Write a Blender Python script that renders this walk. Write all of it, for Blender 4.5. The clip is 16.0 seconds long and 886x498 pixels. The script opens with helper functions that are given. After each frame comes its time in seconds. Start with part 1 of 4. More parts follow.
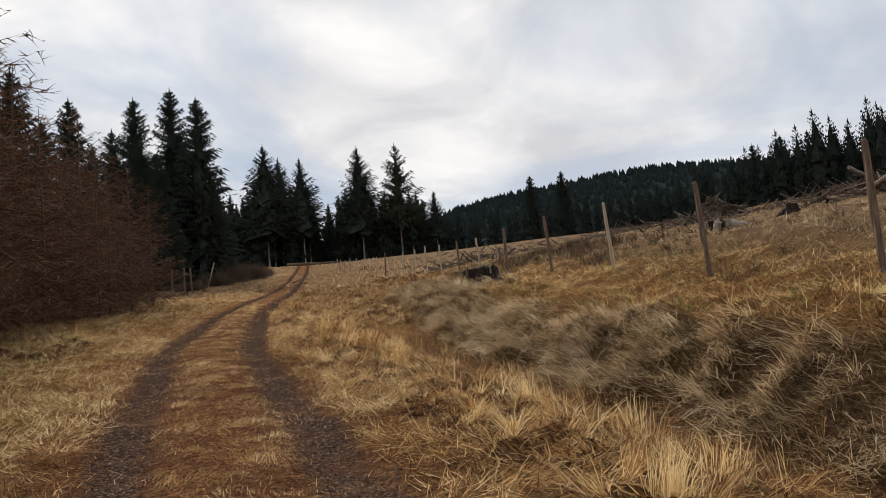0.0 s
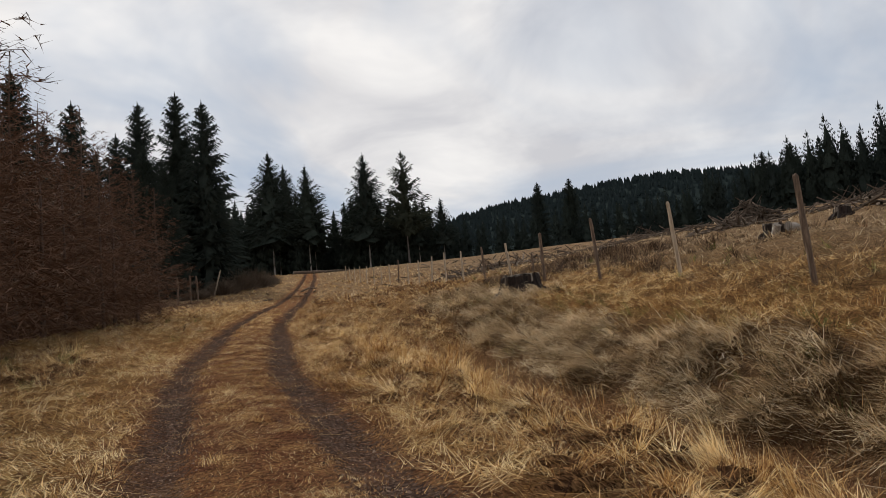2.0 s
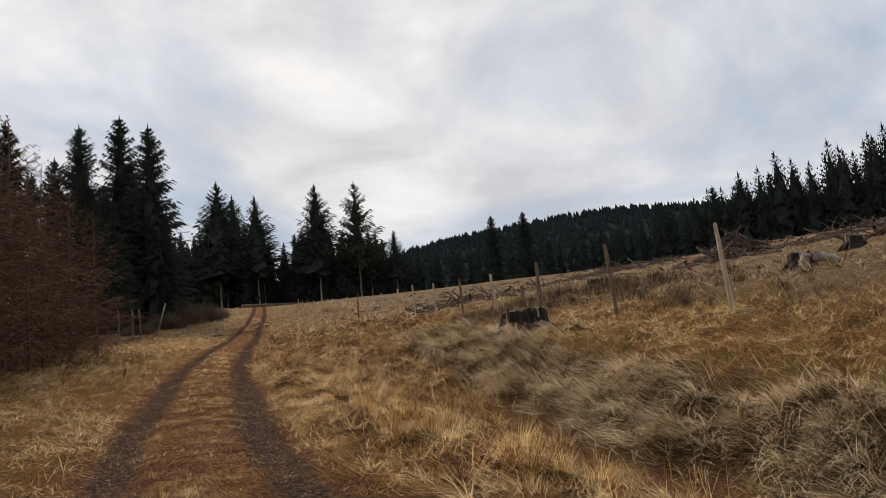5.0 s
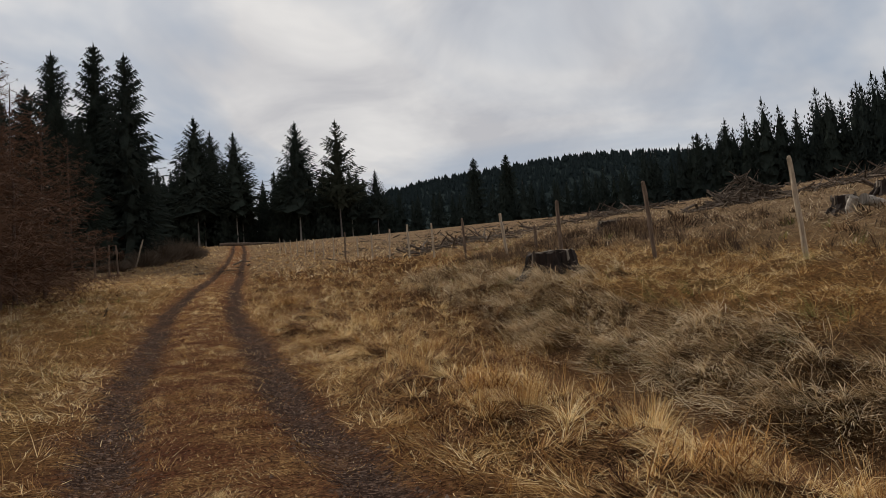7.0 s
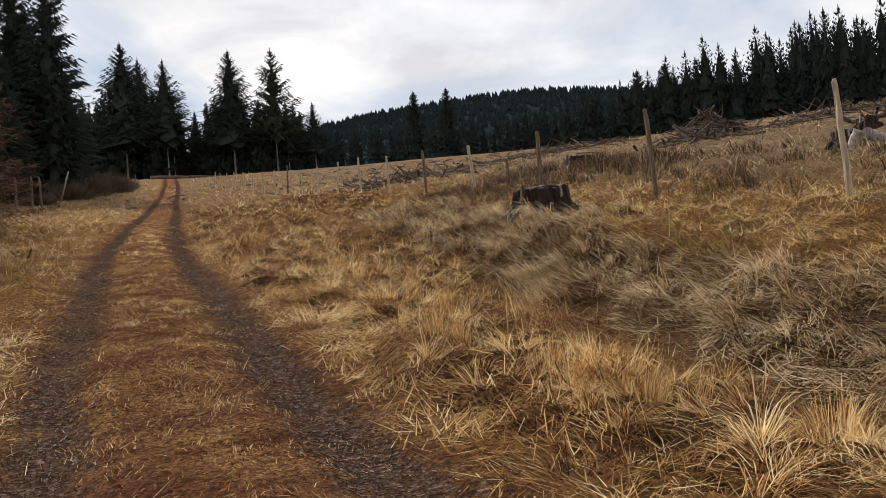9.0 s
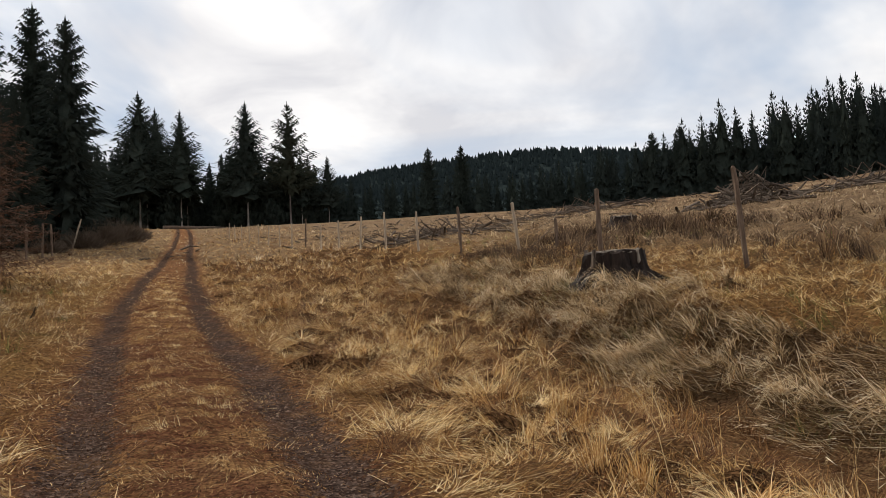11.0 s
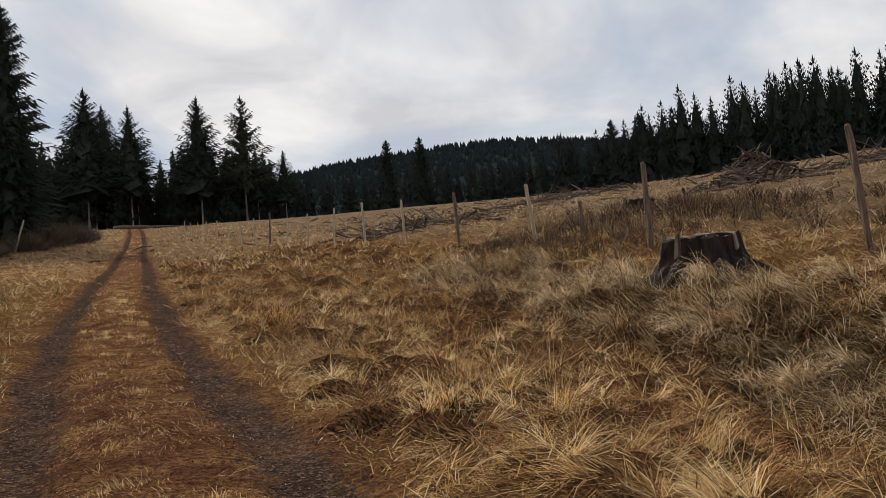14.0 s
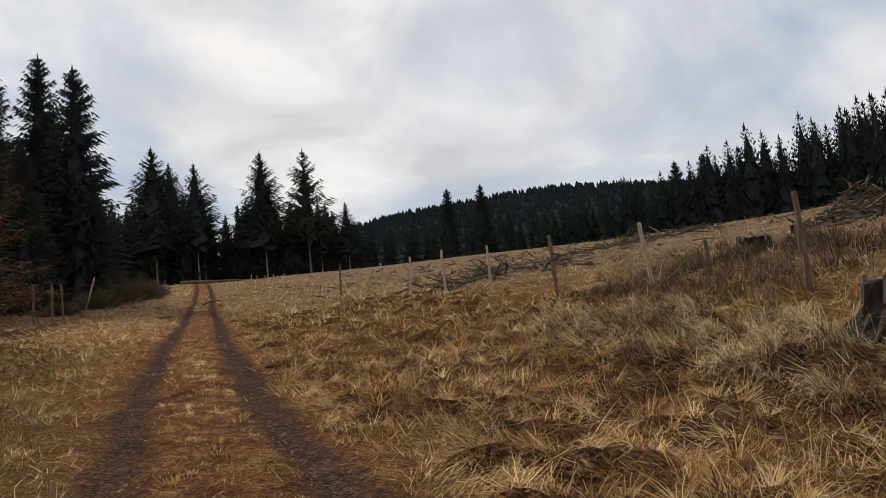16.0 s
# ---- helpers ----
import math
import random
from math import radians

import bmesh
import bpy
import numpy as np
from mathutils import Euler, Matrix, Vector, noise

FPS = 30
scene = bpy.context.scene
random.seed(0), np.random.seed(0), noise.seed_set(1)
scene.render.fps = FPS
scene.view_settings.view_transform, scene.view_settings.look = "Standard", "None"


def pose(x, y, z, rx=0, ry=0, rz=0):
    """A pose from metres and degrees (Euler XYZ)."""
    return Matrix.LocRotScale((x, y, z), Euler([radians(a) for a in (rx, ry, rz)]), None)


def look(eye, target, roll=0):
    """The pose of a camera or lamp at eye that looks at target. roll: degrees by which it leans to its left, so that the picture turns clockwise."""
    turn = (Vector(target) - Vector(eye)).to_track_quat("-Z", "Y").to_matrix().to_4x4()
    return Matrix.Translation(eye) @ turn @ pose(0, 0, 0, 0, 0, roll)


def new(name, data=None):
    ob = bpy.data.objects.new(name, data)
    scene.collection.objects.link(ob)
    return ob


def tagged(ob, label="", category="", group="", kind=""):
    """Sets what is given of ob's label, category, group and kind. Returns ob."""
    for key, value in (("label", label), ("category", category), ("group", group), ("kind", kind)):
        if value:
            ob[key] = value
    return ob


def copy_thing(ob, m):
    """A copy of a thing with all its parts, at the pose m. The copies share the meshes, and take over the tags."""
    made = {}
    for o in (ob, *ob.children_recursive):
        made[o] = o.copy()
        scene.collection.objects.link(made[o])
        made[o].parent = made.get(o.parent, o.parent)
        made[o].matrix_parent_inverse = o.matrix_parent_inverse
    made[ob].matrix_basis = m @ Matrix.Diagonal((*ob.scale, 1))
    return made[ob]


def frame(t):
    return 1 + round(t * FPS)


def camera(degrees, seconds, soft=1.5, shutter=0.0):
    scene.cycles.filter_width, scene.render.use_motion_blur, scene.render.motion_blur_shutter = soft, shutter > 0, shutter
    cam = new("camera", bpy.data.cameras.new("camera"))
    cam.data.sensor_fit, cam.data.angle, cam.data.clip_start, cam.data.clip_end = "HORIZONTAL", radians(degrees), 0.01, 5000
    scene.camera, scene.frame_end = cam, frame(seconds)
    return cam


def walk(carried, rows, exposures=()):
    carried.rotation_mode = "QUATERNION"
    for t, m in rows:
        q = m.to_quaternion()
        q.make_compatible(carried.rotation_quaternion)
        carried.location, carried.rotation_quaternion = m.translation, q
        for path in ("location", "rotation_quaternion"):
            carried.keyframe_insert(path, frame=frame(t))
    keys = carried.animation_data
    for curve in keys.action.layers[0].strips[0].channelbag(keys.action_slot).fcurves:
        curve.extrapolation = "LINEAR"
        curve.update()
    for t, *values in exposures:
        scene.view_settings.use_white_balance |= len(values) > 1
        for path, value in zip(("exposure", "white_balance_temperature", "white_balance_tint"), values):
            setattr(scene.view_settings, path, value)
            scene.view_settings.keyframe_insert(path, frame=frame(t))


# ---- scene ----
cam = camera(54.5, 16.0, soft=0.65)
METRES, EYE, TILT, LEAN, TURN = 19.5, 1.32, -3.0, 0.0, -16.0
ROWS = [
    (0.0, 0.0, 0.0, 0.0, 0.95, 10.41, 5.2),
    (0.5, -0.0115, 0.0337, 0.0082, 1.56, 11.31, 3.27),
    (1.0, -0.0262, 0.0642, 0.0141, 2.47, 10.98, 3.52),
    (1.5, -0.0388, 0.0952, 0.0194, 2.94, 11.36, 5.24),
    (2.0, -0.0501, 0.1229, 0.0232, 1.15, 10.97, 5.21),
    (2.5, -0.0578, 0.1548, 0.0286, -3.99, 9.7, 5.39),
    (3.0, -0.0641, 0.186, 0.0357, -4.94, 8.97, 6.13),
    (3.5, -0.0763, 0.2163, 0.0423, -3.83, 9.03, 5.91),
    (4.0, -0.0858, 0.248, 0.0478, -2.23, 10.65, 5.1),
    (6.5, -0.1377, 0.3875, 0.0735, -2.79, 13.67, 5.88),
    (7.0, -0.1487, 0.4184, 0.0775, -3.98, 8.92, 4.8),
    (7.5, -0.1591, 0.4449, 0.0828, -7.91, 6.18, 4.37),
    (8.0, -0.1673, 0.4746, 0.088, -8.11, 6.29, 3.82),
    (8.5, -0.1773, 0.5039, 0.093, -8.75, 4.27, 3.98),
    (9.0, -0.1832, 0.5329, 0.0966, -8.31, 4.28, 4.93),
    (9.5, -0.1905, 0.5612, 0.1007, -6.6, 5.8, 4.1),
    (10.0, -0.198, 0.5876, 0.1079, -6.55, 7.14, 3.49),
    (12.5, -0.2334, 0.7351, 0.1329, -9.24, 8.9, 4.25),
    (13.0, -0.2381, 0.7676, 0.1384, -8.24, 9.67, 4.81),
    (13.5, -0.2448, 0.7973, 0.1412, -9.1, 8.2, 4.6),
    (14.0, -0.247, 0.8291, 0.1469, -10.61, 7.4, 5.36),
    (14.5, -0.2524, 0.8596, 0.1524, -9.88, 7.94, 5.18),
    (15.0, -0.262, 0.8858, 0.1582, -9.11, 9.19, 5.87),
    (15.5, -0.2678, 0.9177, 0.1644, -7.4, 10.65, 6.1),
    (16.0, -0.2762, 0.9417, 0.1669, -6.48, 11.04, 6.08),
]
EXPOSURES = [(0.0, 0.05), (1.0, -0.06), (2.5, -0.08), (4.0, 0.0), (6.5, -0.28), (7.0, -0.36), (7.5, -0.06), (8.0, -0.08), (8.5, -0.12), (9.0, 0.24), (9.5, 0.18),
             (10.0, 0.22), (12.5, 0.05), (14.0, -0.06), (15.0, 0.0), (16.0, -0.06)]
walk(cam, [(t, pose(0, 0, EYE, TILT, LEAN, TURN) @ pose(METRES * x, METRES * y, METRES * z, 90 + pitch, roll, yaw)) for t, x, y, z, yaw, pitch, roll in ROWS], EXPOSURES)

# ---------------------------------------------------------------- light
SUN_AZ, SUN_EL = -13.0, 36.0          # degrees from +y towards +x, above the horizon
world = bpy.data.worlds.new("sky")
scene.world = world
world.use_nodes = True


class Tree:
    """A small writer of shader nodes."""

    def __init__(self, tree):
        self.t = tree
        tree.nodes.clear()

    def n(self, kind, out=0, props=(), **ins):
        node = self.t.nodes.new(kind)
        for key, value in dict(props).items():
            if key == "ramp":
                el = node.color_ramp.elements
                while len(el) > len(value):
                    el.remove(el[-1])
                while len(el) < len(value):
                    el.new(0.5)
                for e, (p, c) in zip(el, value):
                    e.position, e.color = p, (*c, 1) if len(c) == 3 else c
            else:
                setattr(node, key, value)
        for key, value in ins.items():
            key = key.replace("_", " ")
            sock = node.inputs[int(key[1:])] if key[0] == "i" and key[1:].isdigit() else node.inputs[key]
            if isinstance(value, bpy.types.NodeSocket):
                self.t.links.new(value, sock)
            else:
                sock.default_value = value
        return node.outputs[out] if len(node.outputs) else None

    def noise(self, vec, scale, detail=4.0, rough=0.55, lo=0.3, hi=0.7, dist=0.0):
        f = self.n("ShaderNodeTexNoise", Vector=vec, Scale=scale, Detail=detail, Roughness=rough, Distortion=dist)
        return self.n("ShaderNodeMapRange", Value=f, From_Min=lo, From_Max=hi)

    def mix(self, fac, a, b, mode="MIX"):
        return self.n("ShaderNodeMix", 2, {"data_type": "RGBA", "blend_type": mode}, i0=fac, i6=a, i7=b)

    def math(self, op, a, b=0.0):
        return self.n("ShaderNodeMath", 0, {"operation": op}, i0=a, i1=b)


def rgb(r, g, b):
    return (r, g, b, 1.0)


w = Tree(world.node_tree)
sky = w.n("ShaderNodeTexSky", props={"sky_type": "NISHITA", "sun_disc": False, "sun_elevation": radians(SUN_EL),
                                     "sun_rotation": radians(SUN_AZ), "dust_density": 2.0})
way = w.n("ShaderNodeTexCoord", 0)
xyz = w.t.nodes.new("ShaderNodeSeparateXYZ")
w.t.links.new(way, xyz.inputs[0])
up = w.math("ADD", w.math("MAXIMUM", xyz.outputs[2], 0.0), 0.36)
flat = w.n("ShaderNodeCombineXYZ", X=w.math("DIVIDE", xyz.outputs[0], up), Y=w.math("DIVIDE", xyz.outputs[1], up), Z=0.0)
flat = w.n("ShaderNodeMapping", Vector=flat, Rotation=(0, 0, 0.6), Scale=(1.5, 1.5, 1.0), Location=(0.35, 0.2, 0))
big = w.noise(flat, 0.85, 5, 0.56, 0.35, 0.55, 0.7)
fine = w.noise(flat, 2.0, 5, 0.56, 0.34, 0.64, 0.5)
cloud = w.mix(fine, rgb(0.65, 0.645, 0.67), rgb(0.99, 0.965, 0.94))
cloud = w.mix(big, rgb(0.45, 0.53, 0.65), cloud)
cover = w.mix(0.05, cloud, w.mix(1.0, sky, rgb(0.1, 0.1, 0.1), "MULTIPLY"))
back = w.n("ShaderNodeBackground", Color=cover, Strength=1.0)
w.n("ShaderNodeOutputWorld", Surface=back)

sun = new("sun", bpy.data.lights.new("sun", "SUN"))
sun.data.energy, sun.data.angle, sun.data.color = 4.1, radians(8), (1.0, 0.92, 0.80)
sun.matrix_world = look((0, 0, 60), (-math.sin(radians(SUN_AZ)) * 60, -math.cos(radians(SUN_AZ)) * 60, 60 - 60 * math.tan(radians(SUN_EL))))


# ---------------------------------------------------------------- materials
def material(name):
    m = bpy.data.materials.new(name)
    m.use_nodes = True
    return m, Tree(m.node_tree)


def surface(s, color, rough=0.9, height=None, dist=0.02, strength=0.6, spec=0.2):
    extra = {}
    if height is not None:
        extra["Normal"] = s.n("ShaderNodeBump", Height=height, Distance=dist, Strength=strength)
    bsdf = s.n("ShaderNodeBsdfPrincipled", Base_Color=color, Roughness=rough, **extra)
    bsdf.node.inputs["Specular IOR Level"].default_value = spec
    s.n("ShaderNodeOutputMaterial", Surface=bsdf)
    return bsdf.node


def attr(s, name):
    return s.n("ShaderNodeAttribute", 2, {"attribute_name": name})


def ground_material():
    m, s = material("moor_ground")
    p = s.n("ShaderNodeTexCoord", 3)
    streak = s.n("ShaderNodeMapping", Vector=p, Scale=(1.0, 0.35, 1.0), Rotation=(0, 0, 0.6))
    n1, n2, n3 = s.noise(p, 0.45, 4), s.noise(p, 2.6, 5), s.noise(streak, 38, 3, 0.6)
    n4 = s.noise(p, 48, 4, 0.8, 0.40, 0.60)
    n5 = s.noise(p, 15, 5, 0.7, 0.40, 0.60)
    # dead stems, with the shade between tussocks darkened into their colour
    shaded_thatch = s.mix(n4, rgb(0.020, 0.011, 0.007), s.mix(n5, rgb(0.12, 0.062, 0.028), rgb(0.34, 0.215, 0.105)))
    straw = s.mix(n3, rgb(0.15, 0.075, 0.024), rgb(0.46, 0.28, 0.10))
    rusty = s.mix(n3, rgb(0.09, 0.036, 0.014), rgb(0.28, 0.125, 0.042))
    pale = s.mix(n3, rgb(0.085, 0.060, 0.040), rgb(0.37, 0.285, 0.19))
    green = s.mix(n3, rgb(0.07, 0.07, 0.022), rgb(0.22, 0.18, 0.06))
    col = s.mix(s.math("MULTIPLY", n1, 0.7), straw, rusty)
    col = s.mix(s.math("MULTIPLY", s.noise(p, 0.9, 4, 0.6, 0.52, 0.7), 0.55), col, green)
    col = s.mix(s.math("MULTIPLY", attr(s, "bank"), s.math("ADD", s.math("MULTIPLY", n2, 0.5), 0.5)), col, pale)
    col = s.mix(s.math("MULTIPLY", attr(s, "damp"), 0.8), col, rusty)
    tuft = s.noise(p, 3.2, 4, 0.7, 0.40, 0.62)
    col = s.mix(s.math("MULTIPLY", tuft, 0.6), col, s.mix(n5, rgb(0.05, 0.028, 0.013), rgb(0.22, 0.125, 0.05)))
    col = s.mix(attr(s, "thick"), col, shaded_thatch)
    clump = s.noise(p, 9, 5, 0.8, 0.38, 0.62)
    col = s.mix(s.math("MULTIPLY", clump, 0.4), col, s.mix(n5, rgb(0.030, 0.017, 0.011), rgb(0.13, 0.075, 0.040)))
    patch = s.noise(p, 1.1, 6, 0.75, 0.44, 0.6)
    far_grass = s.mix(s.math("ADD", s.math("MULTIPLY", patch, 0.55), s.math("MULTIPLY", n5, 0.45)), rgb(0.055, 0.036, 0.025), rgb(0.42, 0.30, 0.185))
    far_grass = s.mix(s.math("MULTIPLY", s.noise(p, 0.55, 6, 0.75, 0.47, 0.57), 0.85), far_grass, s.mix(n5, rgb(0.045, 0.030, 0.022), rgb(0.16, 0.105, 0.068)))
    col = s.mix(attr(s, "far"), col, far_grass)
    # middle strip: worn turf with moss and litter
    litter = s.mix(n4, rgb(0.034, 0.013, 0.009), rgb(0.22, 0.082, 0.042))
    speck = s.n("ShaderNodeSeparateColor", 0, Color=s.n("ShaderNodeTexVoronoi", 1, Vector=p, Scale=62.0))
    litter = s.mix(s.math("POWER", speck, 2.0), litter, s.mix(n2, rgb(0.36, 0.20, 0.09), rgb(0.012, 0.007, 0.006)))
    dry = s.mix(n4, rgb(0.12, 0.055, 0.024), rgb(0.52, 0.31, 0.13))
    litter = s.mix(s.math("MULTIPLY", s.math("ADD", s.math("MULTIPLY", n5, 0.6), 0.4), s.noise(p, 1.9, 5, 0.65, 0.44, 0.62)), litter, dry)
    bare = s.math("MULTIPLY", s.noise(p, 1.2, 6, 0.75, 0.48, 0.60), 0.75)
    litter = s.mix(bare, litter, s.mix(n4, rgb(0.030, 0.011, 0.009), rgb(0.17, 0.066, 0.040)))
    col = s.mix(attr(s, "crown"), col, litter)
    # random dark red-brown specks, fading out on the far ground
    dark_specks = s.math("MULTIPLY", s.noise(p, 21, 3, 0.6, 0.50, 0.60), 0.62)
    col = s.mix(s.math("MULTIPLY", dark_specks, s.math("SUBTRACT", 1.0, attr(s, "far"))), s.mix(0.05, col, rgb(0.5, 0.30, 0.15)), rgb(0.036, 0.014, 0.010))
    # wheel ruts: dark gravel
    cell = s.n("ShaderNodeTexVoronoi", 1, Vector=p, Scale=40.0)
    dots = s.n("ShaderNodeTexVoronoi", 0, Vector=p, Scale=40.0)
    grey = s.n("ShaderNodeSeparateColor", 0, Color=cell)
    gravel = s.mix(s.math("POWER", grey, 3.0), rgb(0.033, 0.021, 0.016), rgb(0.15, 0.100, 0.076))
    gravel = s.mix(s.math("MULTIPLY", s.noise(p, 1.7, 5, 0.6, 0.48, 0.75), 0.45), gravel, litter)
    edge = s.math("ADD", attr(s, "rut"), s.math("MULTIPLY", s.math("SUBTRACT", s.noise(p, 11, 6, 0.8, 0.3, 0.7), 0.5), 1.1))
    rut = s.n("ShaderNodeMapRange", Value=edge, From_Min=0.30, From_Max=0.68)
    col = s.mix(rut, col, gravel)
    bump = s.math("ADD", s.math("MULTIPLY", n3, 0.7), s.math("MULTIPLY", n4, 0.5))
    bump = s.n("ShaderNodeMix", 0, {"data_type": "FLOAT"}, i0=rut, i2=bump, i3=s.math("MULTIPLY", dots, 1.2))
    surface(s, col, 1.0, bump, 0.022, 1.0, 0.0)
    return m


def grass_material(name, ramp, through_light=0.27):
    m, s = material(name)
    c = s.n("ShaderNodeValToRGB", 0, {"ramp": ramp}, Fac=attr(s, "tint"))
    p = s.n("ShaderNodeTexCoord", 3)
    c = s.mix(s.math("MULTIPLY", s.noise(p, 1.3, 3), 0.35), c, s.mix(1.0, c, rgb(0.62, 0.45, 0.3), "MULTIPLY"))
    a = s.n("ShaderNodeBsdfPrincipled", Base_Color=c, Roughness=0.8)
    a.node.inputs["Specular IOR Level"].default_value = 0.08
    b = s.n("ShaderNodeBsdfTranslucent", Color=c)
    s.n("ShaderNodeOutputMaterial", Surface=s.n("ShaderNodeMixShader", i0=through_light, i1=a, i2=b))
    return m


def shaded_thatch_material():
    """Matted dead stems, streaky, their brown darkened to stand for shaded gaps."""
    m, s = material("tussock_thatch_shaded")
    p = s.n("ShaderNodeTexCoord", 3)
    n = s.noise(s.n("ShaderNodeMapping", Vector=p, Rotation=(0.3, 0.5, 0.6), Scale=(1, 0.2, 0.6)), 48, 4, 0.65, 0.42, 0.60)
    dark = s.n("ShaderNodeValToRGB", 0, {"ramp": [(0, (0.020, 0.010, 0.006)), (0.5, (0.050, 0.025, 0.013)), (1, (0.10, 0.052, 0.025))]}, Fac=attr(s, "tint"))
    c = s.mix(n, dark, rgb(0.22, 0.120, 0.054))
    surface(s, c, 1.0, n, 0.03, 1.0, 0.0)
    return m


def needle_material(name, dark, light):
    m, s = material(name)
    p = s.n("ShaderNodeTexCoord", 3)
    rnd = s.n("ShaderNodeObjectInfo", 5)
    c = s.mix(s.noise(p, 0.9, 4), dark, light)
    c = s.mix(s.math("MULTIPLY", rnd, 0.25), c, rgb(0.030, 0.036, 0.022))
    c = s.mix(s.math("MULTIPLY", s.noise(p, 9, 2), 0.4), c, rgb(0.02, 0.024, 0.014))
    surface(s, c, 1.0, None, spec=0.0)
    return m


def bark_material(name, dark, light, scale=14, spec=0.12):
    m, s = material(name)
    p = s.n("ShaderNodeTexCoord", 3)
    long = s.n("ShaderNodeMapping", Vector=p, Scale=(1, 1, 0.12))
    f = s.noise(long, scale, 5, 0.6)
    c = s.mix(f, dark, light)
    c = s.mix(s.math("MULTIPLY", s.noise(p, 2.2, 4, 0.6, 0.5, 0.75), 0.6), c, s.mix(1.0, c, rgb(0.45, 0.42, 0.36), "MULTIPLY"))
    surface(s, c, 0.85, f, 0.01, 0.7, spec)
    return m


GROUND = ground_material()
STRAW = grass_material("straw_grass", [(0, (0.040, 0.015, 0.008)), (0.3, (0.19, 0.082, 0.029)), (0.6, (0.52, 0.30, 0.110)), (0.82, (0.85, 0.62, 0.29)), (1, (0.97, 0.82, 0.52))])
PALE = grass_material("bleached_grass", [(0, (0.035, 0.022, 0.011)), (0.35, (0.20, 0.137, 0.072)), (0.65, (0.62, 0.455, 0.265)), (1, (0.94, 0.83, 0.62))])
RUST = grass_material("rusty_grass", [(0, (0.045, 0.019, 0.009)), (0.5, (0.19, 0.088, 0.036)), (0.82, (0.42, 0.24, 0.10)), (1, (0.74, 0.55, 0.29))], 0.3)
RUSH = grass_material("brown_rush", [(0, (0.028, 0.018, 0.012)), (0.5, (0.095, 0.060, 0.038)), (0.85, (0.24, 0.165, 0.10)), (1, (0.5, 0.38, 0.24))], 0.2)
SHADED_THATCH = shaded_thatch_material()
GREEN = grass_material("green_rush", [(0, (0.04, 0.05, 0.014)), (0.6, (0.17, 0.18, 0.055)), (1, (0.46, 0.40, 0.17))])
SPRUCE = needle_material("spruce_needles", rgb(0.021, 0.028, 0.026), rgb(0.044, 0.052, 0.044))
DEEP_SPRUCE = needle_material("plantation_needles", rgb(0.016, 0.022, 0.022), rgb(0.032, 0.040, 0.037))
THIN_SPRUCE = needle_material("thin_spruce_needles", rgb(0.030, 0.036, 0.026), rgb(0.060, 0.062, 0.045))
# haze of the distance is painted into these needles as a bluish tint
HAZED_HILLWOOD = needle_material("hazed_hill_needles", rgb(0.015, 0.023, 0.028), rgb(0.024, 0.033, 0.038))
BARK = bark_material("spruce_bark", rgb(0.06, 0.05, 0.045), rgb(0.20, 0.17, 0.15))
PALE_BARK = bark_material("pale_bark", rgb(0.14, 0.12, 0.105), rgb(0.34, 0.31, 0.27))
LARCH = bark_material("larch_twigs", rgb(0.068, 0.036, 0.022), rgb(0.185, 0.102, 0.062), 3)
LARCH_TRUNK = bark_material("larch_bark", rgb(0.045, 0.030, 0.024), rgb(0.13, 0.09, 0.068))
POST_PALE = bark_material("weathered_post", rgb(0.19, 0.135, 0.09), rgb(0.56, 0.46, 0.34), 18)
POST_DARK = bark_material("barked_post", rgb(0.045, 0.031, 0.024), rgb(0.22, 0.155, 0.11), 18)
STUMP_SIDE = bark_material("stump_bark", rgb(0.007, 0.005, 0.004), rgb(0.040, 0.027, 0.021), 9)
STUMP_TOP = bark_material("stump_cut", rgb(0.05, 0.038, 0.03), rgb(0.34, 0.29, 0.235), 12)
# shade of the hollows under tussocks, put into a near-black brown
HOLLOW_SHADE = bark_material("peat", rgb(0.010, 0.007, 0.005), rgb(0.040, 0.026, 0.018), 6, 0.0)
GRAVEL = grass_material("gravel_stones", [(0, (0.045, 0.026, 0.018)), (0.7, (0.13, 0.085, 0.062)), (1, (0.28, 0.20, 0.15))], 0.0)
BRUSH = bark_material("bare_brush", rgb(0.06, 0.045, 0.034), rgb(0.17, 0.125, 0.09), 3)
SILVER = bark_material("silvered_wood", rgb(0.14, 0.12, 0.10), rgb(0.48, 0.43, 0.37), 8)
DEADWOOD = bark_material("grey_deadwood", rgb(0.036, 0.027, 0.021), rgb(0.18, 0.135, 0.10), 10)


